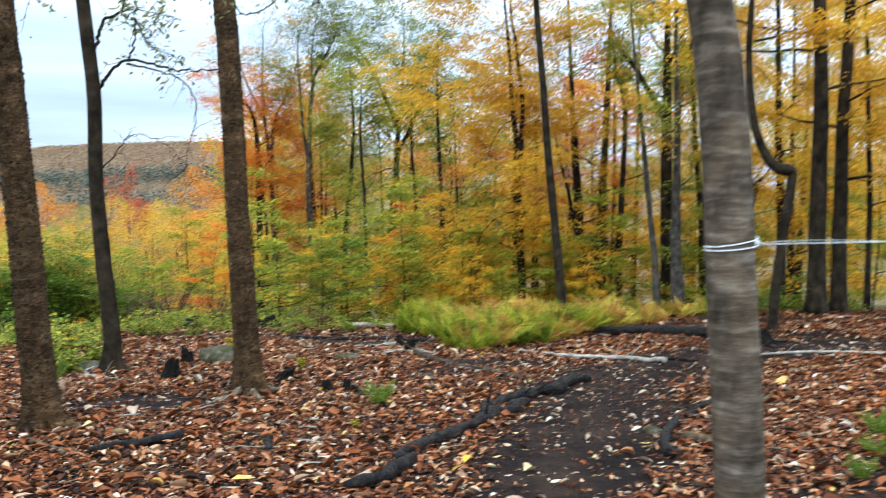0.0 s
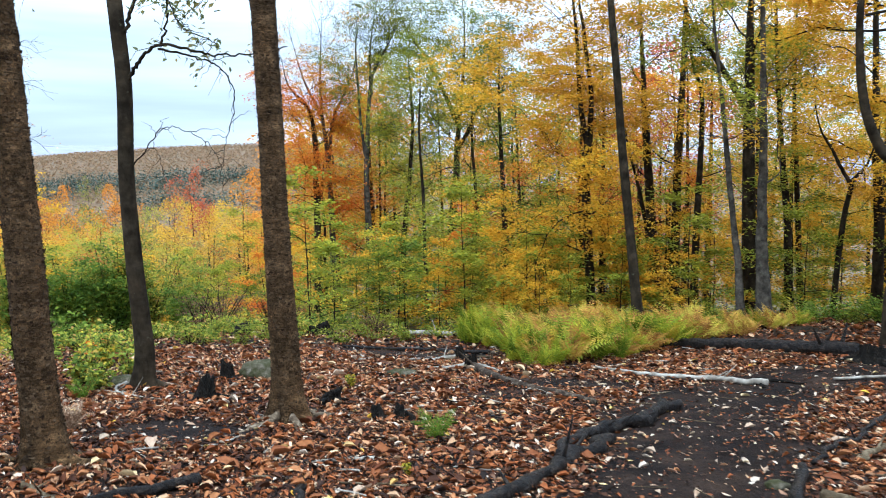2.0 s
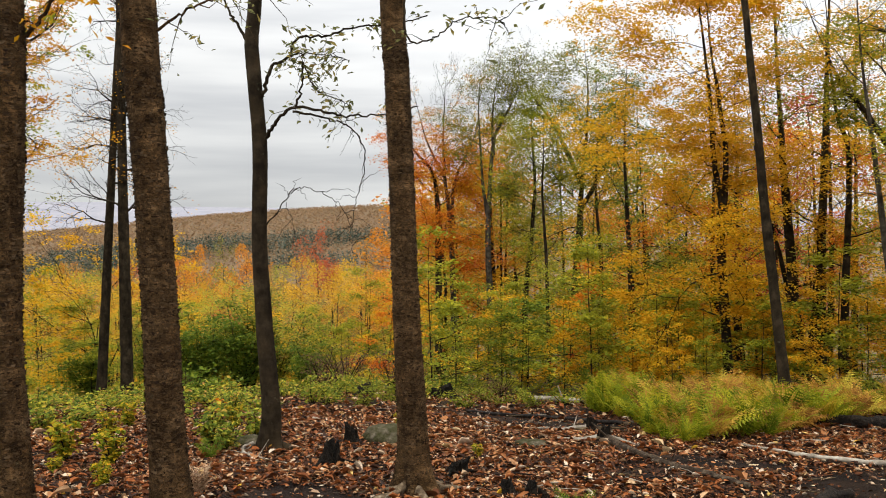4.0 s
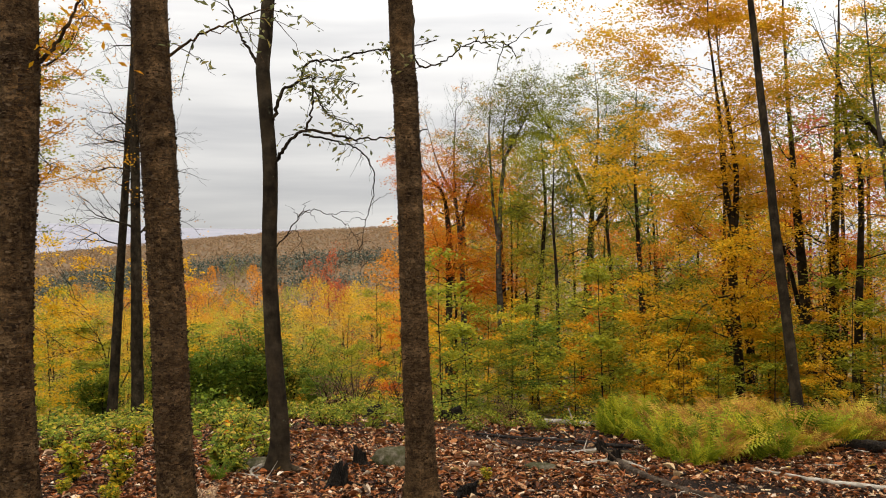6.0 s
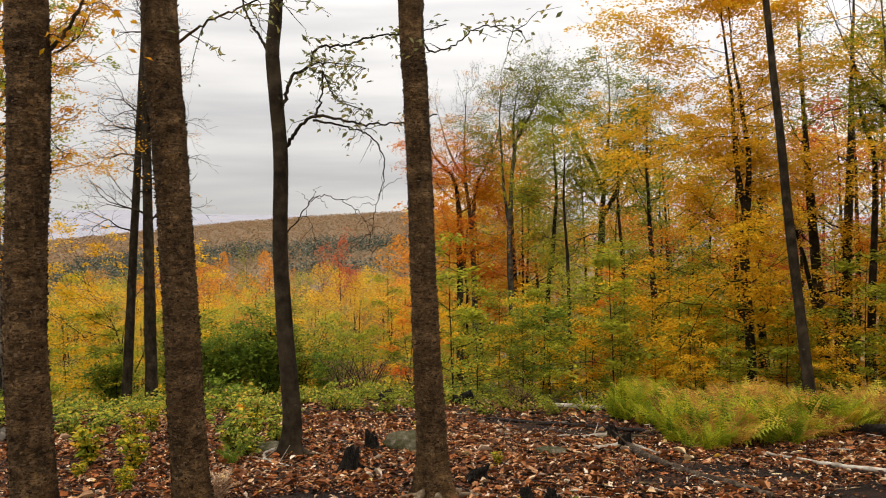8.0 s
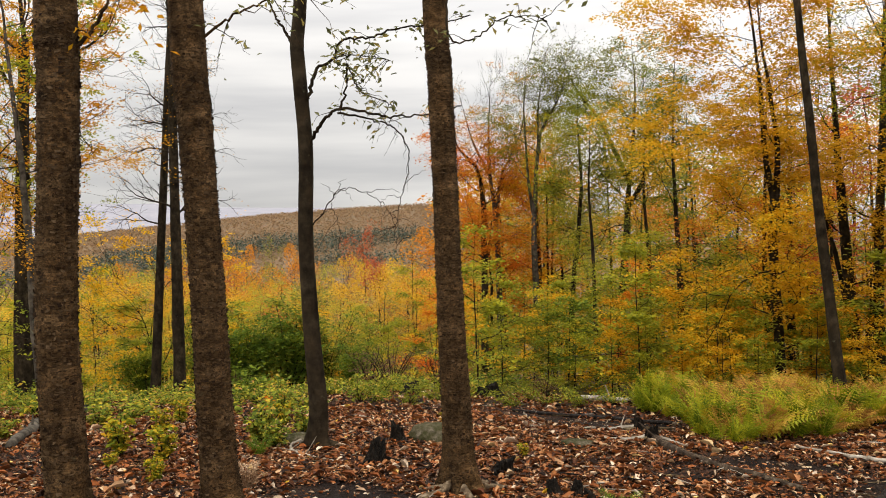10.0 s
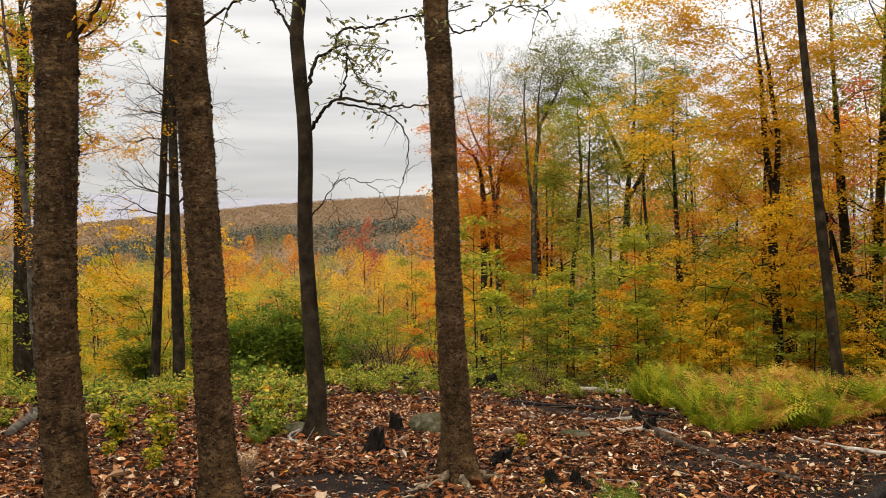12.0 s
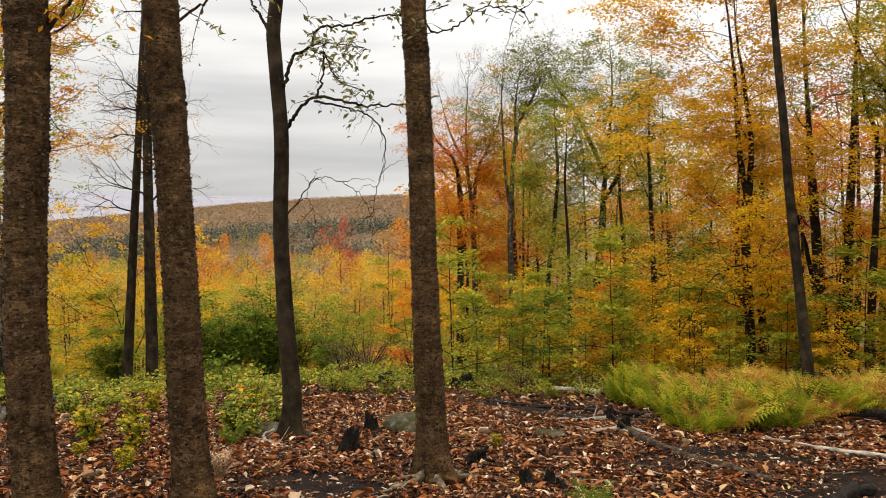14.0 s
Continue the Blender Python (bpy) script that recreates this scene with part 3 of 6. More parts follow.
def clumps(points, n, per, rng, wide=0.4, flat=0.22, droop=0.3):
    """Leaf places in flattish clusters, each a bough tip's spray of leaves with gaps to the next."""
    count = max(1, n // per)
    c = np.repeat(points[rng.integers(0, len(points), count)], per, axis=0)
    size = np.repeat(wide * rng.uniform(0.55, 1.45, count), per)
    a, q = rng.uniform(0, 2 * np.pi, len(c)), np.sqrt(rng.uniform(0, 1, len(c)))
    tilt = np.repeat(rng.normal(0, 0.28, (count, 2)), per, axis=0)
    dx, dy = np.cos(a) * q * size, np.sin(a) * q * size
    dz = tilt[:, 0] * dx + tilt[:, 1] * dy - droop * q**2 * size + rng.normal(0, flat, len(c)) * size
    return c + np.stack([dx, dy, dz], -1)


def grow_limbs(trunk, r0, rng, start, count, reach, rise=0.5, twigs=4, profile="round", wood=None, droop=0.0, first=0, total=0):
    """Limbs with twigs off a trunk line. Returns the points that carry leaves."""
    carry = []
    n = len(trunk)
    for k in range(first, first + count):
        t = start + (0.98 - start) * ((k + rng.uniform(0, 0.9)) / (total or count))
        i = min(int(t * (n - 1)), n - 2)
        base = trunk[i] + (trunk[i + 1] - trunk[i]) * (t * (n - 1) - i)
        u = (t - start) / (1 - start)
        length = reach * (np.sqrt(max(0.04, 1 - (2 * u - 0.75) ** 2 / 1.7)) if profile == "round" else (1.05 - 0.85 * u)) * rng.uniform(0.65, 1.2)
        a = k * 2.4 + rng.uniform(-0.5, 0.5)
        out = np.array([math.cos(a), math.sin(a), 0])
        s = np.linspace(0, 1, 7)[:, None]
        climb = rise * rng.uniform(0.6, 1.3) * (0.5 + u)
        line = base + out * length * s + np.array([0, 0, 1]) * length * (climb * s - droop * s**2)
        line[1:] += rng.normal(0, 0.035 * length, (6, 3)) * s[1:]
        rl = max(0.007, r0 * (1 - 0.8 * t) * 0.32)
        if wood is not None:
            wood.tube(line, rl * (1 - 0.85 * s[:, 0]) + 0.003, 4, cap=False)
        carry.append(line[3:])
        for q in range(twigs):
            j = rng.integers(2, 6)
            side = np.array([-out[1], out[0], 0]) * (1 if q % 2 else -1) * rng.uniform(0.5, 1.0) + out * rng.uniform(0.2, 0.7) + (0, 0, rng.uniform(-0.1, 0.35))
            s2 = np.linspace(0, 1, 5)[:, None]
            tw = line[j] + side * length * rng.uniform(0.25, 0.5) * s2
            tw[1:] += rng.normal(0, 0.02 * length, (4, 3))
            if wood is not None:
                wood.tube(tw, rl * 0.4 * (1 - 0.85 * s2[:, 0]) + 0.002, 3, cap=False)
            carry.append(tw[1:])
    return np.concatenate(carry)


def trunk_line(height, lean, wob, rng, n=14):
    t = np.linspace(0, 1, n)
    w = np.cumsum(rng.normal(0, wob, (n, 2)), axis=0)
    w -= w[0]
    return np.stack([lean[0] * t * height + w[:, 0] * t, lean[1] * t * height + w[:, 1] * t, t * height - 0.15], -1)


def forest_tree(x, y, height, r, lean=0.0, seed=0, leaves="yellow", n_leaves=4000, size=0.11, start=0.3, reach=2.6, bark=None, stems=(), limbs=16,
                rise=0.5, wob=0.05, label="", name="maple_tree", group="woodland trees", droop=0.15, twigs=4):
    """A woodland tree: trunk or stems, limbs with twigs, and a crown of single leaves in loose sprays."""
    rng = np.random.default_rng(1000 + seed)
    bark = bark or M_FOREST
    root = thing(name, (x, y, gz(x, y)), label or f"slender dark-barked tree with {leaves} autumn leaves in the wood", "tree", group)
    carry = []

    def limb_parts(line, rad, begin, count, spread, rise_by):
        for k in range(count):
            s = Soup()
            got = grow_limbs(line, rad * 0.62, rng, begin, 1, spread, rise_by, twigs, "round", s, droop, k, count)
            part("limb", s.mesh("limb", bark), root)
            carry.append(got)

    for dx, ln, hh, rr in ((0.0, lean, 1.0, 1.0),) + tuple(stems):
        top = height * hh
        line = trunk_line(top, (ln, rng.normal(0, 0.015)), wob, rng)
        line[:, 0] += dx
        fine = path_points(line, 34)
        z = np.maximum(fine[:, 2], 0)
        radii = 0.86 * r * rr * (1 - 0.8 * z / top) * (1 + 0.6 * np.exp(-z / 0.28))
        wood = Soup()
        wood.tube(fine, radii, 12, 0.10, scale=5.0)
        part("trunk", wood.mesh("trunk", bark), root)
        limb_parts(line, r * rr, start, max(5, int(limbs * hh * rr)), reach * hh, rise)
    carry = np.concatenate(carry)
    pos = clumps(carry, int(2.1 * n_leaves), 42, rng, 0.42, 0.16)
    v, f = leaf_quads(pos, size * 0.82, rng, 0.5, 0.15)
    part("crown", mesh_data("crown", v, f, M_LEAF[leaves], False), root, f"loose crown of {leaves} leaves")
    return root


def wood_tree(x, y, stems, leaves, n_leaves, label, size=0.095, start=0.3, reach=2.4, limbs=14, bare=2.0, depth=2, rise=0.35, wide=0.48, bark=None, name="maple_tree", seed=0, flat=0.14, per=46, side=0.0):
    """A tall woodland tree: bent stems, forking limbs, and a crown of leaf sprays that thins out above the share "bare" of its height."""
    rng = np.random.default_rng(5000 + seed)
    bark = bark or M_FOREST
    root = thing(name, (x, y, gz(x, y)), label, "tree", "woodland trees")
    carry, top = [], max(c[-1][1] for _, _, c in stems)
    for q, (r0, r1, ctrl) in enumerate(stems):
        n = 8 * len(ctrl)
        line = path_points([(dx, 0.0, z) for dx, z in ctrl], n)
        line[:, :2] += np.cumsum(rng.normal(0, 0.016, (n, 2)), axis=0) * (0.4, 1.0)
        t = np.linspace(0, 1, n)
        z = np.maximum(line[:, 2], 0)
        wood = Soup()
        ends_here = 1.0 if ctrl[-1][1] < 0.6 * top and q == 0 and len(stems) > 1 else 1.0 - 0.9 * t**2.2
        wood.tube(line, (r0 + (r1 - r0) * t) * ends_here * (1 + 0.5 * np.exp(-z / 0.3) * (ctrl[0][1] < 0.6)), 11, 0.12, scale=4.0)
        part("trunk" if q == 0 else "stem", wood.mesh("trunk", bark), root)
        count = max(4, int(limbs * (0.7 if q else 0.36 if ctrl[-1][1] < 0.6 * top else 1.0)))
        first = start if ctrl[0][1] < 1 else 0.15
        for k in range(count):
            u = (k + rng.uniform(0, 0.9)) / count
            i = min(n - 2, int((first + (0.99 - first) * u) * (n - 1)))
            a = 2.4 * k + rng.uniform(-0.5, 0.5)
            length = reach * (0.55 + 0.9 * u - 1.05 * u**2) * rng.uniform(0.7, 1.25) * 1.35 * (1 + side * math.cos(a))
            d = np.array([math.cos(a) + 0.5 * side, math.sin(a), rise * (0.4 + 2.2 * u)])
            s, got = Soup(), []
            sprout(line[i], d / np.linalg.norm(d), length * 0.48, max(0.010, (r0 + (r1 - r0) * t[i]) * 0.20), depth, rng, s, got, 0.02 + 0.05 * u)
            part("limb", s.mesh("limb", bark), root)
            got = np.concatenate(got)
            carry.append(got[np.hypot(*(got[:, :2] - line[i, :2]).T) > 0.3 * length * 0.5])
    carry = np.concatenate(carry)
    cut = top * bare
    keep = np.where(carry[:, 2] < cut, 1.0, 0.85 * np.exp(-(carry[:, 2] - cut) / (0.08 * top)) + 0.04)
    carry = carry[rng.uniform(size=len(carry)) < keep]
    v, f = leaf_quads(clumps(carry, int(1.35 * n_leaves), per, rng, wide, flat), 0.82 * size, rng, 0.45, 0.15)
    part("crown", mesh_data("crown", v, f, M_LEAF[leaves], False), root, f"layered crown of {leaves} leaves")
    return root


def sprout(p, d, length, r, depth, rng, wood, carry, up=0.10):
    """One shoot and, from it, ever finer shoots; the outer ones carry leaves."""
    pts = [p]
    for _ in range(4):
        d = d + rng.normal(0, 0.19, 3) + (0, 0, up)
        d = d / np.linalg.norm(d)
        pts.append(pts[-1] + d * length / 4)
    pts = np.array(pts)
    wood.tube(pts, np.linspace(r, max(0.003, r * 0.6), 5), 7 if depth > 3 else 4 if depth > 1 else 3, cap=False)
    if depth <= 2:
        carry.append(pts[1:])
    if depth == 0:
        return
    for k in range(rng.integers(2, 4) + 1):
        start = 4 if k < 2 else rng.integers(1, 4)
        axis = np.cross(d, rng.normal(0, 1, 3))
        axis /= np.linalg.norm(axis)
        a = rng.uniform(0.25, 0.62) if k < 2 else rng.uniform(0.55, 1.05)
        sprout(pts[start], d * math.cos(a) + axis * math.sin(a), length * rng.uniform(0.58, 0.86), max(0.003, r * 0.52), depth - 1, rng, wood, carry, up)


def branching_tree(x, y, height, r, seed, leaves, n_leaves, size=0.085, clear=0.3, limbs=4, bare_top=0.3, wide=0.75, lean=0.0, label="", name="maple_tree", sigma=0.22, depth=3, bark=None, up=0.04, low=3, wob=0.06, low_reach=0.55):
    """A tree that forks again and again into fine twigs, its top thinly leaved."""
    rng = np.random.default_rng(3000 + seed)
    bark = bark or M_FOREST
    root = thing(name, (x, y, gz(x, y)), label, "tree", "woodland trees")
    line = trunk_line(height * (clear + 0.25), (lean, rng.normal(0, 0.02)), wob, rng, 12)
    wood = Soup()
    z = np.maximum(line[:, 2], 0)
    wood.tube(path_points(line, 26), np.interp(np.linspace(0, 1, 26), [0, 0.06, 1], [r * 1.6, r * 1.2, r * 0.6]), 10, 0.1, scale=5.0)
    part("trunk", wood.mesh("trunk", bark), root)
    carry = []
    reach = height * (1 - clear - 0.12) / (2.15 if depth == 3 else 3.0)
    for k in range(limbs + low):
        a = 2.4 * k + rng.uniform(-0.5, 0.5)
        lower = k >= limbs
        t = rng.uniform(clear * 0.55, clear) / (clear + 0.25) if lower else rng.uniform(clear, clear + 0.25) / (clear + 0.25)
        if k == 0:
            t = 1.0
        i = min(int(t * 11), 10)
        p = line[i] + (line[i + 1] - line[i]) * (t * 11 - i)
        out = (1.1 if lower else wide) * (0.25 if k == 0 else rng.uniform(0.7, 1.2))
        d = np.array([math.cos(a) * out, math.sin(a) * out, 1.0 if not lower else 0.45])
        s, got = Soup(), []
        sprout(p, d / np.linalg.norm(d), reach * rng.uniform(0.8, 1.1) * (low_reach if lower else 1.0), r * (0.22 if lower else 0.36), depth - (1 if lower else 0), rng, s, got, up)
        part("limb", s.mesh("limb", bark), root)
        carry += got
    carry = np.concatenate(carry)
    top = carry[:, 2].max()
    cut = top * (1 - bare_top)
    keep = np.where(carry[:, 2] < cut, 1.0, np.exp(-(carry[:, 2] - cut) / (0.10 * top)) * 0.85 + 0.05)
    carry = carry[rng.uniform(size=len(carry)) < keep]
    pos = clumps(carry, int(1.8 * n_leaves), 36 if n_leaves > 1000 else 5, rng, 1.7 * sigma, 0.2)
    v, f = leaf_quads(pos, size * 1.18, rng, 0.6, 0.15)
    part("crown", mesh_data("crown", v, f, M_LEAF[leaves], False), root, f"rounded crown of {leaves} leaves")
    return root

def near_trunk(ctrl, base_r, top_r, flare, rng, lobes, flaky):
    """A detailed trunk: uneven round, scaly skin, root flare."""
    pts = path_points(ctrl, 500)
    z = pts[:, 2]
    low = z < 4.6
    pts = np.concatenate([pts[low], pts[~low][::24]])
    z = pts[:, 2]
    h = np.clip(z / 4.5, 0, None)
    radii = base_r + (top_r - base_r) * np.clip(h, 0, 1) - 0.006 * np.maximum(0, z - 4.5)
    sides = 38
    a = np.linspace(0, 2 * np.pi, sides, endpoint=False)
    Z, A = np.meshgrid(z, a, indexing="ij")
    fl = flare * np.exp(-np.maximum(Z + 0.05, 0) / 0.19) * (0.55 + 0.45 * np.cos(lobes * A + 1.3) + 0.25 * np.cos(2 * A))
    R = radii[:, None] * (1 + 0.05 * np.cos(2 * A + Z) + 0.09 * (fbm(np.stack([np.cos(A), np.sin(A), Z * 1.3], -1) * 1.7, 2) - 0.5)) + fl
    q = np.stack([np.cos(A) * 3.4, np.sin(A) * 3.4, Z * (11.0 if flaky else 6.0)], -1)
    scale = fbm(q + rng.uniform(0, 50), 4)
    step = np.floor(scale * 9) / 9
    R = R + (0.005 * (step - 0.5) + 0.006 * (scale - 0.5) if flaky else 0.008 * (scale - 0.5))
    v = np.stack([pts[:, None, 0] + R * np.cos(A), pts[:, None, 1] + R * np.sin(A), Z], -1)
    k, n = Z.shape
    i, j = np.meshgrid(np.arange(k - 1), np.arange(n), indexing="ij")
    f = np.stack([i * n + j, i * n + (j + 1) % n, (i + 1) * n + (j + 1) % n, (i + 1) * n + j], -1).reshape(-1, 4)
    return v, f, pts, R


def bark_flakes(v, rng, count):
    """Curled scales that stand off the trunk."""
    k, n, _ = v.shape
    i, j = rng.integers(4, k - 12, count), rng.integers(0, n, count)
    keep = v[i, j, 2] < 4.4
    i, j = i[keep], j[keep]
    m = len(i)
    centre = v.mean(1)
    p = v[i, j]
    out = p - centre[i]
    out[:, 2] = 0
    out /= np.linalg.norm(out, axis=1, keepdims=True)
    side = np.cross([0, 0, 1.0], out) * np.where(rng.uniform(size=(m, 1)) < 0.5, 1, -1)
    up = np.array([0, 0, 1.0])
    w, h = rng.uniform(0.012, 0.05, (m, 1)), rng.uniform(0.005, 0.02, (m, 1))
    lift = rng.uniform(0.001, 0.010, (m, 1))
    p = p - out * 0.002
    a = p - up * h * 0.5
    b = p + up * h * 0.5
    c = p + side * w + up * h * rng.uniform(-0.3, 0.7, (m, 1)) + out * lift
    d = p + side * w * rng.uniform(0.3, 0.9, (m, 1)) - up * h * rng.uniform(0.1, 1.0, (m, 1)) + out * lift * rng.uniform(0.5, 1.3, (m, 1))
    return np.stack([a, d, c, b], 1).reshape(-1, 3), np.arange(4 * m).reshape(m, 4)


def near_tree(name, x, y, offs, height, base_r, top_r, flare, seed, bark, label, flaky=True, lobes=5, roots=0, crown="yellow", root_mat=None, crown_at=0.55):
    rng = np.random.default_rng(seed)
    base = gz(x, y)
    tree = thing(name, (x, y, base), label, "tree", "trees in the clearing")
    ctrl = [(ox, 0.0, oz) for ox, oz in offs]
    lx, lz = offs[-1]
    px, pz = offs[-2]
    slope = 0.6 * (lx - px) / (lz - pz)
    ctrl += [(lx + slope * (height - lz) * t, 0.15 * t, lz + (height - lz) * t) for t in (0.35, 0.7, 1.0)]
    v, f, pts, R = near_trunk(ctrl, base_r, top_r, flare, rng, lobes, flaky)
    part("trunk", mesh_data("trunk", v.reshape(-1, 3), f, bark), tree)
    if flaky:
        fv, ff = bark_flakes(v, rng, 6000)
        tagged(part("bark_scale", mesh_data("bark_scale", fv, ff, M_SCALE, False), tree, "curled brown bark scales"), kind="stuff")
    for k in range(roots):
        a = 2 * np.pi * (k + rng.uniform(-0.25, 0.25)) / roots - 0.4
        d = np.array([math.cos(a), math.sin(a), 0])
        length = rng.uniform(0.4, 0.85)
        s = np.linspace(0, 1, 12)
        line = d * (base_r * 0.9 + length * s[:, None]) + rng.normal(0, 0.012, (12, 3))
        line += np.array([-d[1], d[0], 0]) * 0.12 * rng.normal() * (s**2)[:, None]
        gzs = ground_z(x + line[:, 0], y + line[:, 1]) - base
        line[:, 2] = gzs + 0.07 * np.exp(-s / 0.2) + 0.012 - 0.03 * s
        root = Soup()
        root.tube(line, 0.042 * (1 - s) ** 0.9 + 0.006, 10, 0.7, scale=11.0)
        part("root", root.mesh("root", root_mat or bark), tree, "pale bare surface root")
    zs = np.linspace(crown_at * height, height - 0.2, 12)
    line = np.stack([np.interp(zs, pts[:, 2], pts[:, c]) for c in range(3)], -1)
    carry = []
    for k in range(11):
        s = Soup()
        carry.append(grow_limbs(line, base_r * 0.8, rng, 0.0, 1, 2.4, 0.6, 3, "round", s, 0.0, k, 11))
        part("limb", s.mesh("limb", bark), tree)
    carry = np.concatenate(carry)
    lv, lf = leaf_quads(clumps(carry, 6 * len(carry), 30, rng, 0.42, 0.15), 0.10, rng)
    part("crown", mesh_data("crown", lv, lf, M_LEAF[crown], False), tree, f"high crown of {crown} leaves")
    return tree


def branch(tree, ctrl, r0, r1, rng, material, leaves=None, per=0, size=0.07, from_part=0.3, twigs=0, name="branch"):
    """A limb of a near tree along a bent line, with hanging leaves and bare twigs."""
    pts = path_points(ctrl, 7 * len(ctrl))
    pts[1:-1] += rng.normal(0, 0.008, (len(pts) - 2, 3))
    s = Soup()
    t = np.linspace(0, 1, len(pts))
    s.tube(pts, 0.85 * (r0 + (r1 - r0) * t**0.6), 8, 0.15, scale=12)
    ends = [pts[int(len(pts) * from_part):]]
    for k in range(twigs):
        i = int(len(pts) * rng.uniform(0.25, 0.97))
        d = rng.normal(0, 1, 3) * (1, 0.8, 0.7)
        d /= np.linalg.norm(d)
        u = np.linspace(0, 1, 7)[:, None]
        tw = pts[i] + d * rng.uniform(0.18, 0.5) * u + np.array([0, 0, -0.12]) * u**2
        tw[1:] += rng.normal(0, 0.012, (6, 3))
        s.tube(tw, 0.0045 * (1 - 0.7 * u[:, 0]), 4, cap=False)
        ends.append(tw[2:])
    limb = part(name, s.mesh(name, material), tree)
    if per:
        pos = spray(np.concatenate(ends), per, 0.06, rng, 0.8)
        pos = pos[rng.uniform(size=len(pos)) < 0.5]
        v, f = leaf_quads(pos, size, rng, 0.8, 0.9, 0.42)
        part("leaves", mesh_data("leaves", v, f, leaves, False), limb, "sparse drooping dull green leaves")
    return limb


# four flaky-barked trees, a smooth one and one tied with a cord
TREE_A = near_tree("birch_tree", -3.5, 5.2, [(0.03, -0.2), (0, 0.15), (-0.05, 0.9), (-0.07, 1.55), (-0.1, 2.2), (-0.15, 3.1), (-0.2, 3.95)], 15, 0.140, 0.128, 0.13, 11,
                   M_BIRCH, "brown birch with rough flaking bark rising from leaf litter", roots=5)
TREE_C = near_tree("birch_tree", -2.21, 7.2, [(0.01, -0.2), (0, 0.1), (-0.02, 0.8), (-0.06, 1.87), (-0.08, 2.94), (-0.11, 4.0), (-0.14, 4.6)], 15, 0.143, 0.115, 0.17, 12,
                   M_BIRCH, "brown flaky-barked birch with pale spreading bare roots", roots=8, root_mat=M_PALEROOT)
TREE_Z = near_tree("birch_tree", -4.1, 4.3, [(0.03, -0.2), (0.0, 0.2), (-0.05, 1.0), (-0.06, 1.75), (-0.01, 2.5), (0.02, 3.3), (0.02, 3.9)], 14, 0.150, 0.125, 0.06, 13,
                   M_BIRCH, "brown birch with deeply scaly bark beside saplings", roots=4)
TREE_N = near_tree("birch_tree", 1.52, 1.87, [(0.02, -0.2), (0.0, 0.1), (-0.02, 0.45), (-0.07, 1.18), (-0.10, 1.6), (-0.13, 2.04), (-0.17, 2.4), (-0.21, 2.63), (-0.35, 3.4)], 11, 0.108, 0.090, 0.015, 14,
                   M_RINGED, "grey-brown tree with fine ringed bark, tied with white cord", flaky=False, roots=3)
TREE_B = near_tree("beech_tree", -4.46, 8.65, [(0, -0.2), (0.0, 0.1), (0.03, 0.5), (-0.04, 1.5), (-0.08, 2.6), (-0.05, 3.6), (-0.1, 4.4), (-0.13, 4.9), (-0.08, 5.3)], 12, 0.115, 0.082, 0.09, 15,
                   M_SMOOTH, "slim smooth dark-barked beech with crooked drooping branches", flaky=False, roots=2, crown="olive", crown_at=0.62)
rb = np.random.default_rng(77)
M_DULL = leaf_material("dull_green_leaves", [(0.0, (0.10, 0.11, 0.04)), (0.6, (0.22, 0.22, 0.08)), (1.0, (0.42, 0.32, 0.09))], through=0.45)
GB = gz(-4.46, 8.65)


def on_b(*pts):
    """Points beside the beech: across, along the slope, world height."""
    return [(dx, dy, z - GB) for dx, dy, z in pts]


branch(TREE_B, on_b((0.0, 0, 2.65), (0.2, -0.05, 2.9), (0.47, -0.1, 3.04), (0.86, -0.12, 2.95), (1.14, -0.1, 2.9), (1.55, 0.0, 2.92), (1.9, 0.1, 3.0)), 0.032, 0.008, rb, M_SMOOTH, M_DULL, 1, 0.085, 0.5, 8)
branch(TREE_B, on_b((0.47, -0.1, 3.04), (0.58, -0.15, 3.25), (0.62, -0.2, 3.53), (0.72, -0.25, 3.31), (0.83, -0.25, 3.17), (1.08, -0.2, 3.07), (1.22, -0.2, 2.95)), 0.02, 0.005, rb, M_SMOOTH, M_DULL, 2, 0.09, 0.3, 12)
branch(TREE_B, on_b((0.43, -0.1, 2.99), (0.8, 0.05, 2.91), (1.07, 0.1, 2.79), (1.22, 0.1, 2.56), (1.22, 0.12, 2.3), (1.1, 0.12, 1.91), (1.05, 0.12, 1.62)), 0.017, 0.004, rb, M_SMOOTH, None, 0, twigs=10)
branch(TREE_B, on_b((0.0, 0, 3.2), (0.11, 0, 3.52), (0.33, 0.05, 3.67), (0.45, 0.05, 3.87), (0.81, 0.1, 3.89), (1.17, 0.1, 3.96), (1.55, 0.15, 3.97), (2.0, 0.2, 4.05)), 0.032, 0.008, rb, M_SMOOTH, M_DULL, 2, 0.095, 0.25, 13)
branch(TREE_B, on_b((0.33, 0.05, 3.67), (0.6, -0.1, 3.66), (0.95, -0.2, 3.58), (1.2, -0.25, 3.5)), 0.013, 0.004, rb, M_SMOOTH, M_DULL, 2, 0.095, 0.1, 9)
branch(TREE_B, on_b((-0.1, 0, 3.75), (-0.3, 0, 4.06), (-0.43, 0, 4.28), (-0.7, 0.1, 4.9)), 0.03, 0.012, rb, M_SMOOTH)
branch(TREE_B, on_b((0.02, 0, 1.68), (0.26, -0.1, 1.89), (0.45, -0.15, 2.07), (0.66, -0.15, 2.08), (0.98, -0.1, 1.91), (1.12, -0.1, 1.64), (1.12, -0.1, 1.34)), 0.011, 0.003, rb, M_SMOOTH, None, 0, twigs=14)
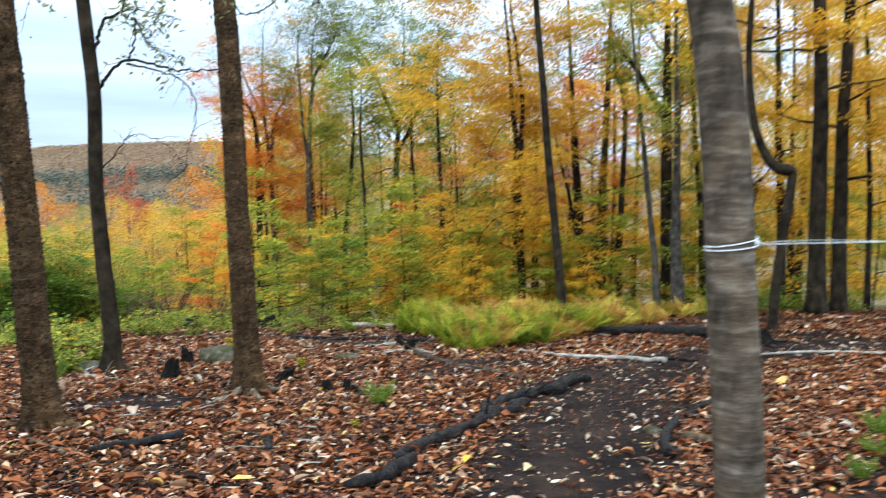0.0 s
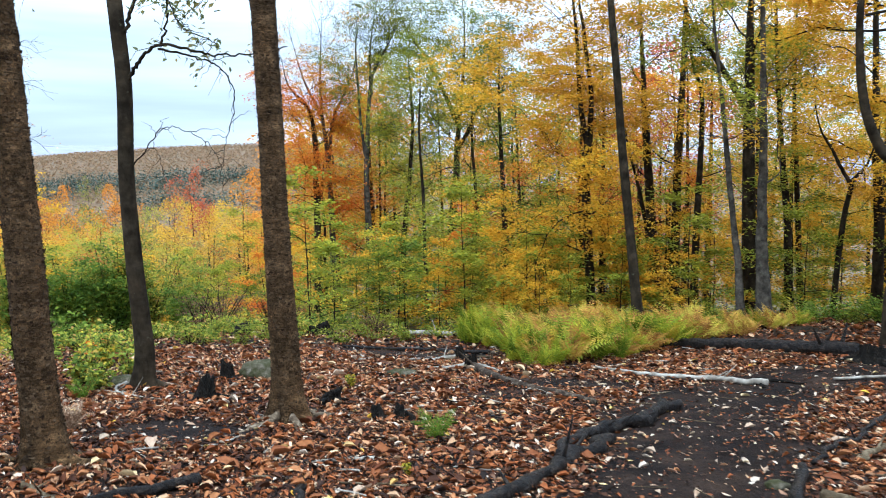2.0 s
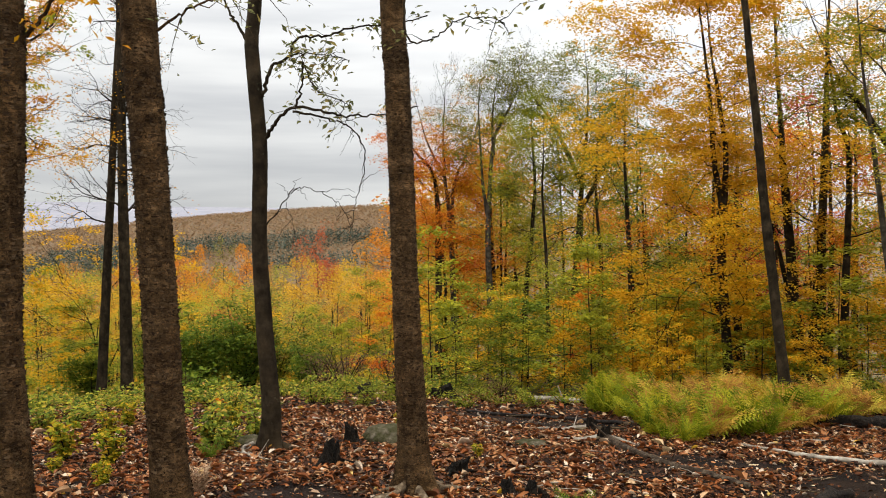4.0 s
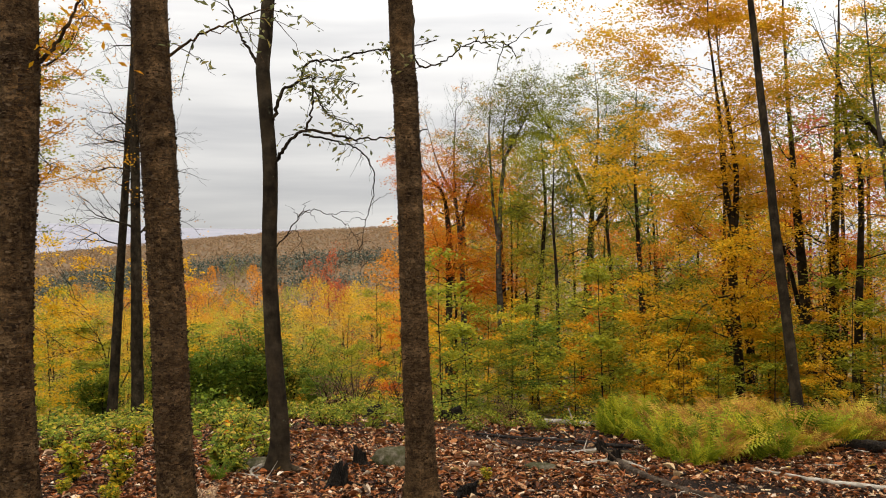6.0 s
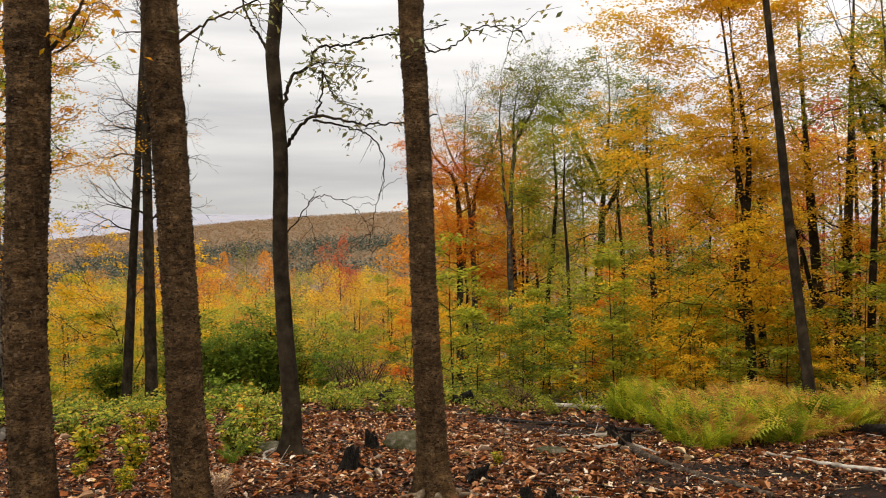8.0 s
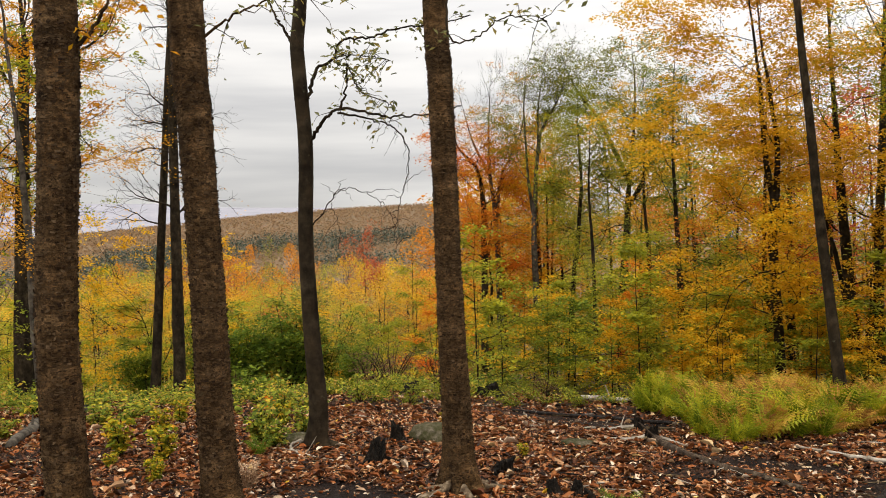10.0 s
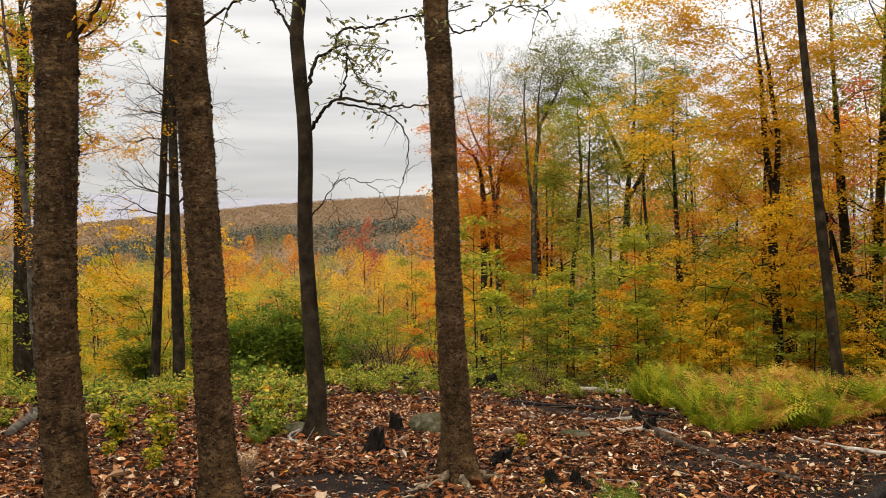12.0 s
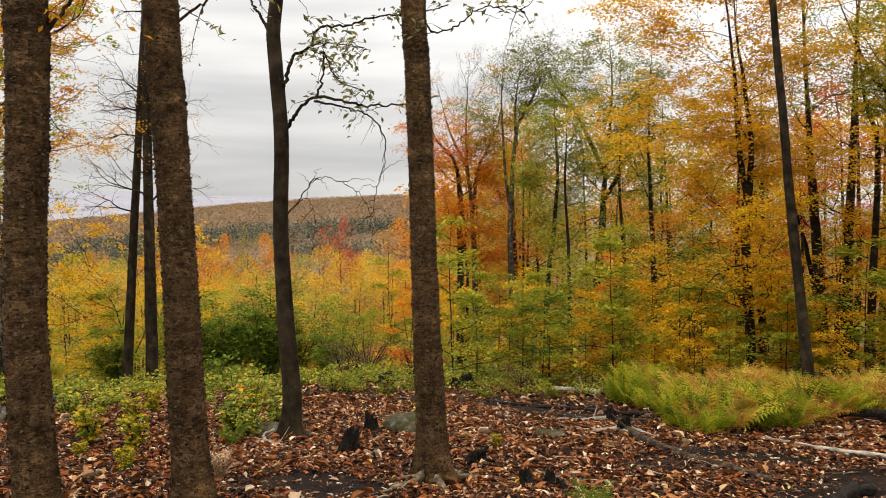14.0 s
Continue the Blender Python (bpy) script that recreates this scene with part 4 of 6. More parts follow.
branch(TREE_B, on_b((0.15, -0.05, 1.8), (0.34, -0.1, 1.86), (0.42, -0.1, 1.62), (0.4, -0.1, 1.38)), 0.006, 0.003, rb, M_SMOOTH, None, 0, twigs=3)
GC = gz(-2.21, 7.2)
branch(TREE_C, [(0, -0.1, 3.9 - GC + 0.0), (0.1, -0.3, 3.3 - GC), (0.4, -0.3, 3.32 - GC), (0.6, -0.35, 3.43 - GC), (0.9, -0.4, 3.4 - GC), (1.05, -0.4, 3.25 - GC)], 0.014, 0.004, rb, M_SMOOTH, M_DULL, 2, 0.075, 0.35, 8)
GA = gz(-3.5, 5.2)
branch(TREE_A, [(-0.15, 0, 3.0 - GA), (0.05, 0.1, 3.2 - GA), (0.35, 0.2, 3.35 - GA), (0.7, 0.3, 3.5 - GA)], 0.018, 0.006, rb, M_BIRCH, M_DULL, 3, 0.07, 0.4, 10)
GZ = gz(-4.1, 4.3)
branch(TREE_Z, [(0.05, 0, 2.75 - GZ), (0.25, 0.1, 3.0 - GZ), (0.4, 0.15, 3.3 - GZ), (0.6, 0.2, 3.8 - GZ)], 0.02, 0.008, rb, M_BIRCH, M_LEAF["gold"], 3, 0.08, 0.4, 10)


# cord knotted round the ringed trunk and led off across the slope
def build_cord():
    cord = thing("cord", (1.425, 1.87, 1.275), "thin white cord wrapped twice round a trunk and stretched away", "cord")
    for dz, tilt in ((0.0, 0.012), (0.024, 0.02)):
        a = np.linspace(0, 2 * np.pi, 48)
        s = Soup()
        s.tube(np.stack([0.109 * np.cos(a), 0.109 * np.sin(a), dz + tilt * np.cos(a)], -1), 0.0025, 8, cap=False)
        part("loop", s.mesh("loop", M_LINE), cord)
    t = np.linspace(0, 1, 40)
    s = Soup()
    line = np.stack([0.107 + 4.7 * t, 0.0 + 0.6 * t, 0.012 + 0.06 * t - 0.06 * t * (1 - t)], -1)
    s.tube(line, 0.0017, 8)
    part("strand", s.mesh("strand", M_LINE), cord)
    s = Soup()
    s.tube(line + (0, 0, 0.005) + np.stack([0 * t, 0 * t, 0.008 * np.sin(t * 30)], -1)[:, :], 0.0010, 6)
    part("strand", s.mesh("strand", M_LINE), cord)
    for k in (0.02, 0.29, 0.31):
        s = Soup()
        p = line[int(k * 39)]
        u = np.linspace(0, 2.5 * np.pi, 20)
        s.tube(p + np.stack([0.02 * (u / 8 - 0.5), 0.012 * np.cos(2 * u), 0.014 * np.sin(2 * u)], -1), 0.006, 6)
        part("knot", s.mesh("knot", M_LINE), cord)


build_cord()
forest_tree(6.28, 2.52, 11, 0.13, 0.01, 90, "yellow", 1500, 0.12, 0.5, 2.4, label="grey-brown tree that the white cord is tied to")

# ---- the wood across the clearing ----
DARK = "dark straight trunk with sparse yellow leaves in the wood"
forest_tree(2.42, 15.5, 14, 0.125, -0.097, 1, "yellow", 500, 0.11, 0.62, 2.2, wob=0.03, label="dark leaning trunk rising behind the ferns")
wood_tree(1.96, 21.5, [(0.135, 0.11, [(0, -0.2), (0, 0.5), (-0.11, 3.0), (-0.13, 4.9)]), (0.085, 0.03, [(-0.13, 4.75), (-0.35, 6.1), (-0.5, 8.0), (-0.7, 9.9), (-0.8, 12.5)]), (0.085, 0.03, [(-0.12, 4.75), (-0.1, 6.1), (-0.3, 7.8), (-0.5, 9.4), (-0.6, 11.5)])],
          "yellow", 42000, "tall forked maple with broad layers of golden leaves", 0.105, 0.42, 3.1, 24, rise=0.16, wide=0.55, flat=0.08, seed=2, per=80, side=-0.25)
DARK = "dark straight trunk with sparse yellow leaves in the wood"
wood_tree(4.35, 25.0, [(0.20, 0.10, [(0, -0.2), (-0.12, 1.0), (-0.29, 2.6), (-0.49, 5.6), (-0.56, 7.3), (-0.69, 9.9), (-0.8, 14)]), (0.19, 0.10, [(0.4, -0.2), (0.45, 1.0), (0.47, 3.7), (0.61, 7.2), (0.68, 9.8), (0.8, 13)]),
                       (0.09, 0.03, [(-0.12, 1.0), (-0.58, 3.8), (-1.04, 5.6), (-1.71, 9.4)]), (0.06, 0.02, [(0.15, -0.2), (0.2, 2.5), (0.1, 5.0)]), (0.05, 0.02, [(0.25, -0.2), (0.3, 3.0), (0.35, 4.5)])],
          "yellow", 6500, "clump of dark stems spreading from one base", 0.09, 0.35, 1.9, 9, 0.56, seed=3, wide=0.35)
wood_tree(5.1, 23.5, [(0.13, 0.07, [(-0.03, -0.2), (0.0, 1.5), (0.07, 3.6), (0.12, 6.4), (-0.24, 8.0), (-0.5, 11)])], "yellow", 1500, "dark crooked trunk with a few yellow leaves", 0.09, 0.4, 1.8, 6, 0.6, seed=4, wide=0.35)
wood_tree(5.27, 19.0, [(0.10, 0.06, [(0, -0.2), (-0.1, 1.0), (-0.22, 2.25), (-0.53, 4.9), (-0.74, 6.9), (-0.9, 9.5)])], "yellow", 1800, "thin pale-barked tree leaning in the wood", 0.09, 0.5, 2.0, 7, bark=M_PALE, seed=5, wide=0.4)
wood_tree(5.76, 18.8, [(0.175, 0.09, [(0, -0.2), (-0.1, 1.0), (-0.17, 2.2), (-0.21, 4.2), (-0.28, 7.4), (-0.4, 12)])], "lime", 5000, "grey lichen-spotted trunk in the wood", 0.09, 0.5, 2.4, 8, bark=M_PALE, seed=6, wide=0.4)
wood_tree(6.32, 22.0, [(0.20, 0.13, [(0, -0.2), (-0.09, 3.3), (-0.13, 6.4), (-0.15, 8.6), (-0.2, 13)]), (0.10, 0.03, [(-0.13, 5.6), (-1.12, 7.2), (-1.6, 7.9), (-2.6, 10.5)])], "lime", 12000, "dark forked tree with yellow-green leaves", 0.095, 0.45, 3.0, 11, 0.6, seed=7)
wood_tree(7.52, 22.5, [(0.125, 0.06, [(0, -0.2), (-0.11, 2.3), (-0.4, 5.4), (-0.58, 8.8), (-0.6, 12)])], "yellow", 8000, DARK, 0.095, 0.4, 2.6, 9, seed=8)
wood_tree(8.32, 24.0, [(0.10, 0.05, [(0, -0.2), (-0.22, 3.6), (-0.42, 6.9), (-0.4, 11)])], "yellow", 8000, DARK, 0.095, 0.35, 2.6, 9, seed=9)
wood_tree(7.72, 20.0, [(0.075, 0.06, [(0, -0.2), (0.09, 1.8), (0.31, 3.5)]), (0.05, 0.02, [(0.31, 3.4), (-0.1, 4.2), (-0.45, 4.9), (-0.6, 6.5)]), (0.045, 0.02, [(0.31, 3.4), (0.77, 4.0), (1.1, 5.2)])], "yellow", 2600, "small forked tree with yellow leaves", 0.09, 0.7, 1.6, 6, seed=10, wide=0.35)
wood_tree(9.35, 21.4, [(0.15, 0.09, [(0, -0.2), (-0.06, 2.6), (-0.18, 5.0), (-0.3, 9), (-0.3, 13)])], "yellow", 17000, DARK, 0.09, 0.35, 2.9, 11, seed=11)
forest_tree(7.5, 14.8, 14, 0.215, -0.02, 10, "yellow", 8000, 0.10, 0.32, 3.2, label="thick dark trunk beside its twin at the wood's edge")
forest_tree(8.15, 15.2, 14, 0.185, -0.03, 11, "yellow", 13000, 0.10, 0.2, 3.2, label="thick dark trunk beside its twin at the wood's edge")
forest_tree(9.3, 16.3, 12, 0.08, -0.02, 12, "yellow", 8000, 0.10, 0.2, 2.4, label=DARK)

# deeper in the wood, from the opening's edge onwards
wood_tree(-9.7, 36.0, [(0.20, 0.07, [(0, -0.2), (0.08, 2.5), (0.13, 5.4), (0.1, 8.9), (-0.21, 10.2), (-1.06, 11.2), (-1.4, 12.6)]), (0.09, 0.03, [(0.12, 5.4), (0.35, 6.4), (0.5, 8.0)])],
          "orange", 13000, "dark crooked maple with orange leaves", 0.115, 0.28, 3.0, 13, 0.86, seed=20, wide=0.55)
wood_tree(-9.28, 38.0, [(0.19, 0.06, [(0, -0.2), (-0.08, 2.8), (-0.19, 7.6), (-0.41, 10.3), (-0.38, 12.8), (-0.2, 15.0)]), (0.10, 0.03, [(-0.19, 7.4), (0.1, 10.0), (0.57, 11.0), (1.2, 12.6), (1.4, 14.5)]), (0.08, 0.03, [(-0.4, 10.0), (-1.3, 12.0), (-1.9, 14.2)])],
          "gold", 11000, "grey maple with golden brown leaves and bare top twigs", 0.115, 0.36, 2.6, 12, 0.72, 3, 0.5, bark=M_PALE, seed=21)
wood_tree(-7.0, 36.0, [(0.19, 0.06, [(0, -0.2), (-0.08, 2.5), (-0.15, 5.2), (-0.1, 7.7), (0.18, 10.8), (0.6, 11.9), (1.29, 13.1), (1.6, 14.6)]), (0.10, 0.03, [(-0.1, 7.2), (-0.34, 9.1), (-0.51, 12.4), (-0.41, 14.8)]), (0.07, 0.03, [(0.15, 10.5), (0.1, 12.5), (0.5, 15.0)])],
          "olive", 10000, "tall slender tree with fine pale green top", 0.10, 0.48, 2.5, 11, 0.84, 3, 0.6, bark=M_PALE, seed=22, wide=0.5, per=30)
wood_tree(-8.0, 41.0, [(0.17, 0.06, [(0, -0.2), (0.1, 4.5), (0.0, 9.0), (-0.1, 13.0)])], "orange", 9500, "orange-leaved maple deep in the wood", 0.125, 0.2, 3.0, 14, seed=23, wide=0.6)
wood_tree(-7.36, 40.0, [(0.09, 0.04, [(0, -0.2), (0.04, 4.5), (0.09, 9.1), (-0.04, 12.5)])], "gold", 4500, "thin dark tree with golden leaves", 0.115, 0.25, 2.2, 9, seed=24)
wood_tree(-5.54, 36.0, [(0.15, 0.06, [(0, -0.2), (0.04, 3.7), (0.37, 6.6), (0.53, 9.2), (0.42, 11.7), (0.5, 14.0)])], "lime", 12000, "yellow-green tree with a thinning top in the wood", 0.115, 0.3, 2.8, 14, 0.85, seed=25, wide=0.55)
wood_tree(-3.43, 28.0, [(0.075, 0.03, [(0, -0.2), (-0.11, 4.1), (-0.2, 6.6), (-0.13, 8.3), (-0.1, 9.6)])], "lime", 9000, "slim tree in full yellow-green leaf", 0.085, 0.16, 2.4, 16, rise=0.3, seed=26, wide=0.45, flat=0.14)
wood_tree(-3.53, 36.0, [(0.22, 0.07, [(0, -0.2), (0.24, 3.7), (0.49, 6.7), (0.57, 8.2), (0.81, 10.1), (0.97, 12.8), (0.8, 15.4)]), (0.12, 0.04, [(0.57, 7.8), (1.26, 9.0), (1.85, 10.5), (2.3, 12.0)]), (0.11, 0.03, [(0.63, 9.0), (-0.51, 11.6), (-1.45, 13.0), (-2.0, 14.2)])],
          "olive", 21000, "large dark tree with olive green leaves and forked limbs", 0.115, 0.3, 3.0, 14, 0.9, seed=27, wide=0.55)
wood_tree(-1.9, 32.0, [(0.12, 0.05, [(0, -0.2), (0.1, 4.0), (-0.1, 8.0), (0.1, 11.5)])], "yellow", 8000, "golden tree in the wood", 0.105, 0.3, 2.6, 13, seed=28, flat=0.12, wide=0.5)
wood_tree(-0.66, 30.0, [(0.16, 0.07, [(0, -0.2), (0.02, 2.7), (-0.05, 5.2), (-0.15, 8.7), (0.0, 12.0)])], "green", 9000, "dark tree with dull green leaves in the wood", 0.10, 0.22, 2.7, 15, seed=29, wide=0.5)
wood_tree(0.6, 27.0, [(0.07, 0.03, [(0, -0.2), (0.1, 3.0), (0.0, 6.5)])], "orange", 5000, "small maple with salmon orange leaves", 0.09, 0.4, 2.3, 10, rise=0.2, seed=30, flat=0.10, wide=0.5)
wood_tree(2.08, 27.0, [(0.15, 0.08, [(0, -0.2), (-0.01, 2.6), (-0.07, 5.1), (0.1, 10)])], "lime", 4500, "dark trunk with yellow-green leaves in the wood", 0.095, 0.3, 2.4, 11, seed=31)
wood_tree(2.91, 29.0, [(0.16, 0.08, [(0, -0.2), (0.0, 2.3), (0.06, 5.4), (0.0, 11)])], "orange", 7000, "maple with orange leaves behind dark trunks", 0.10, 0.4, 2.8, 13, 0.85, seed=32)
wood_tree(4.4, 31.0, [(0.10, 0.04, [(0, -0.2), (0.1, 4.0), (-0.1, 9.0)])], "red", 3600, "small maple with dark red leaves", 0.10, 0.35, 2.2, 9, 0.9, seed=33, wide=0.4)
wood_tree(6.2, 31.0, [(0.14, 0.06, [(0, -0.2), (0.1, 5.0), (0.0, 11.5)])], "orange", 7500, "orange-leaved maple in the wood", 0.105, 0.35, 2.8, 13, 0.85, seed=34)
wood_tree(8.6, 29.5, [(0.15, 0.06, [(0, -0.2), (-0.1, 5.0), (0.1, 13.0)])], "lime", 14000, "yellow-green tree in the wood", 0.105, 0.2, 3.0, 15, seed=35)
wood_tree(11.5, 26.0, [(0.15, 0.06, [(0, -0.2), (-0.1, 5.0), (-0.3, 13.0)])], "yellow", 15000, "yellow-leaved tree in the wood", 0.10, 0.2, 3.0, 15, seed=36, flat=0.12)
wood_tree(11.0, 34.0, [(0.15, 0.06, [(0, -0.2), (0.1, 6.0), (0.1, 14.0)])], "yellow", 13000, "yellow tree deep in the wood", 0.115, 0.2, 3.2, 15, seed=37)
wood_tree(15.6, 31.0, [(0.15, 0.06, [(0, -0.2), (0.1, 6.0), (0.1, 14.0)])], "lime", 9000, "yellow-green tree deep in the wood", 0.115, 0.2, 3.2, 15, seed=38)
wood_tree(16.2, 25.0, [(0.15, 0.06, [(0, -0.2), (0.1, 6.0), (0.1, 13.0)])], "yellow", 9000, "yellow tree deep in the wood", 0.105, 0.2, 3.2, 15, seed=39)
wood_tree(12.3, 19.5, [(0.16, 0.06, [(0, -0.2), (-0.1, 6.0), (0.1, 13.0)])], "gold", 7500, "golden-leaved tree at the wood's edge", 0.09, 0.25, 3.0, 14, seed=40, flat=0.12)
wood_tree(-0.3, 41.0, [(0.17, 0.06, [(0, -0.2), (0.1, 6.0), (-0.2, 14.5)])], "olive", 8500, "tall olive tree deep in the wood", 0.125, 0.25, 3.0, 14, 0.85, seed=41)
wood_tree(13.2, 29.5, [(0.16, 0.06, [(0, -0.2), (0.1, 6.0), (0.1, 15.0)])], "lime", 13000, "tall yellow-green tree deep in the wood", 0.115, 0.25, 3.3, 15, seed=43)
wood_tree(8.4, 37.0, [(0.16, 0.06, [(0, -0.2), (0.1, 7.0), (0.1, 16.0)])], "yellow", 13000, "tall yellow tree deep in the wood", 0.125, 0.3, 3.3, 15, seed=44)
wood_tree(18.0, 36.0, [(0.16, 0.06, [(0, -0.2), (0.1, 7.0), (0.1, 16.0)])], "yellow", 12000, "tall yellow tree deep in the wood", 0.125, 0.2, 3.3, 15, seed=45)
wood_tree(4.0, 40.0, [(0.17, 0.06, [(0, -0.2), (-0.1, 6.0), (0.2, 13.5)])], "yellow", 8500, "yellow tree deep in the wood", 0.125, 0.25, 3.0, 14, 0.85, seed=42)

# crooked tree with an elbow
ELBOW = thing("crooked_tree", (5.5, 11.9, gz(5.5, 11.9)), "crooked grey tree bent sharply at an elbow", "tree", "woodland trees")
s = Soup()
s.tube(path_points([(0, 0, -0.15), (0.02, 0, 0.6), (0.12, 0, 1.6), (0.24, 0, 2.55), (0.22, 0, 2.72), (0.0, 0.02, 2.78), (-0.2, 0.03, 3.0), (-0.42, 0.03, 3.6), (-0.52, 0.03, 4.6), (-0.5, 0.05, 6.0), (-0.62, 0.1, 8.5)], 70),
       np.interp(np.linspace(0, 1, 70), [0, 0.05, 0.35, 0.42, 1], [0.12, 0.085, 0.075, 0.1, 0.03]), 14, 0.1)
part("trunk", s.mesh("trunk", M_SMOOTH), ELBOW)
s = Soup()
el_rng = np.random.default_rng(5)
el = grow_limbs(path_points([(-0.42, 0, 3.6), (-0.5, 0, 6), (-0.62, 0.1, 8.5)], 12), 0.08, el_rng, 0.2, 9, 1.7, 0.5, 3, "round", s, 0.1)
tagged(part("branchwork", s.mesh("branchwork", M_SMOOTH), ELBOW), kind="stuff")
v, f = leaf_quads(clumps(el, 5200, 40, el_rng, 0.4, 0.14), 0.085, el_rng)
part("crown", mesh_data("crown", v, f, M_LEAF["yellow"], False), ELBOW)

# ---- trees beside the opening to the valley ----
THIN = "slim dark tree with fine nearly bare twigs"
branching_tree(-16.5, 21.0, 15, 0.13, 30, "gold", 380, 0.055, 0.70, 4, bare_top=0.3, wide=0.75, lean=0.045, label=THIN, depth=4, up=0.0, low=11, wob=0.012, low_reach=1.0)
branching_tree(-15.54, 21.0, 14.5, 0.16, 31, "gold", 320, 0.055, 0.70, 4, bare_top=0.3, wide=0.75, lean=0.012, label=THIN, depth=4, up=0.0, low=9, wob=0.012, low_reach=1.0)
branching_tree(-20.7, 20.0, 15, 0.26, 32, "gold", 11000, 0.085, 0.55, 5, bare_top=0.1, low=6, wob=0.02, label="dark tree with golden leaves at the opening's edge")
wood_tree(-13.89, 14.0, [(0.125, 0.06, [(0, -0.2), (-0.05, 1.0), (-0.24, 4.4), (-0.6, 7.5), (-1.0, 11.0)])], "gold", 9500, "pale leaning tree with drooping golden leaves", 0.075, 0.42, 3.0, 12, rise=0.25, bark=M_PALE, seed=33, wide=0.4, per=24)
branching_tree(-18.6, 15.2, 10, 0.10, 34, "lime", 5000, 0.085, 0.2, 5, bare_top=0.1, label="green-yellow tree at the clearing's edge")
branching_tree(-23.5, 19.0, 12, 0.15, 35, "lime", 5000, 0.09, 0.15, 5, bare_top=0.1, label="green-yellow tree at the clearing's edge")
branching_tree(-21.0, 27.0, 7.0, 0.08, 36, "yellow", 4500, 0.09, 0.12, 5, bare_top=0.1, label="bushy yellow tree beside the opening")

# ---- understorey: saplings and shrubs, each kind grown once and repeated ----
lay = np.random.default_rng(404)


def sapling(leaves, seed, height=3.4, n=2300, size=0.092, reach=1.5, start=0.08, limbs=11, name="sapling", at=(0, 0), label="", rise=0.3, r=0.022):
    rng = np.random.default_rng(seed)
    x, y = at
    root = thing(name, (x, y, gz(x, y)), label or f"young {leaves}-leaved sapling in the understorey", name, "understorey")
    line = trunk_line(height, (rng.normal(0, 0.04), rng.normal(0, 0.04)), 0.03, rng, 10)
    s = Soup()
    s.tube(path_points(line, 14), r * (1 - 0.85 * np.linspace(0, 1, 14)), 6, cap=False)
    part("trunk", s.mesh("trunk", M_FOREST), root)
    s = Soup()
    carry = grow_limbs(line, r, rng, start, limbs, reach, rise, 2, "cone", s, 0.1)
    tagged(part("branchwork", s.mesh("branchwork", M_FOREST), root), kind="stuff")
    v, f = leaf_quads(clumps(carry, n, 26, rng, 0.22 * reach, 0.13), size, rng, 0.4, 0.15)
    part("crown", mesh_data("crown", v, f, M_LEAF[leaves], False), root)
    return root


def shrub(leaves, seed, height=0.7, width=0.6, n=420, size=0.075, at=(0, 0), stems=9, name="shrub", label="", mat=None):
    """A many-stemmed low bush."""
    rng = np.random.default_rng(seed)
    x, y = at
    root = thing(name, (x, y, gz(x, y)), label or f"low {leaves} bush on the forest floor", "shrub", "low bushes")
    s, tips = Soup(), []
    for k in range(stems):
        a, out = rng.uniform(0, 2 * np.pi), rng.uniform(0.2, 1.0) * width
        u = np.linspace(0, 1, 4)[:, None]
        top = np.array([math.cos(a) * out, math.sin(a) * out, height * rng.uniform(0.55, 1.1)])
        line = top * u ** [0.9, 0.9, 0.7] + rng.normal(0, 0.03 * width, (4, 3)) * u - (0, 0, 0.03)
        s.tube(line, 0.007 * (1 - 0.7 * u[:, 0]) * (1 + height), 3, cap=False)
        tips.append(line[1:])
    tagged(part("stemwork", s.mesh("stemwork", M_FOREST), root), kind="stuff")
    tips = np.concatenate(tips)
    v, f = leaf_quads(clumps(tips, n, 14, rng, 0.30 * width, 0.25), size, rng, 0.45, 0.2, 0.55)
    part("foliage", mesh_data("foliage", v, f, mat or M_LEAF[leaves], False), root)
    return root


def plant(ob, x, y, scale=1.0, turn=None):
    a = lay.uniform(0, 360) if turn is None else turn
    return copy_thing(ob, pose(x, y, gz(x, y) - 0.02, 0, 0, a) @ Matrix.Diagonal((scale, scale, scale * lay.uniform(0.85, 1.15), 1)))


# saplings that fill the wood under the tall trees
kinds = [sapling("lime", 501, at=(-3.4, 22.5)), sapling("yellow", 502, at=(0.2, 21.5), size=0.088), sapling("olive", 503, at=(-5.2, 24.0)), sapling("gold", 504, at=(2.7, 22.0)),
         sapling("yellow", 505, 4.6, 3300, 0.092, 1.9, at=(6.8, 24.0)), sapling("lime", 506, 4.8, 3300, 0.092, 1.9, at=(-1.4, 24.0)), sapling("green", 507, 3.0, at=(4.4, 25.0)),
         sapling("orange", 508, 3.8, at=(-8.8, 26.0))]
spots = []
tries = 0
while len(spots) < 66 and tries < 6000:
    tries += 1
    az, d = radians(lay.uniform(-16.5, 31)), lay.uniform(19.5, 43)
    x, y = d * math.sin(az), d * math.cos(az)
    if all((x - a) ** 2 + (y - b) ** 2 > 2.2 for a, b in spots):
        spots.append((x, y))
for _ in range(16):
    az, d = radians(lay.uniform(-16.5, 2)), lay.uniform(21, 36)
    spots.append((d * math.sin(az), d * math.cos(az)))
for x, y in spots:
    pick = lay.choice(8, p=[0.24, 0.14, 0.18, 0.04, 0.10, 0.18, 0.10, 0.02] if x < 0 else [0.26, 0.22, 0.06, 0.04, 0.17, 0.18, 0.05, 0.02])
    plant(kinds[pick], x, y, lay.uniform(0.75, 1.25))
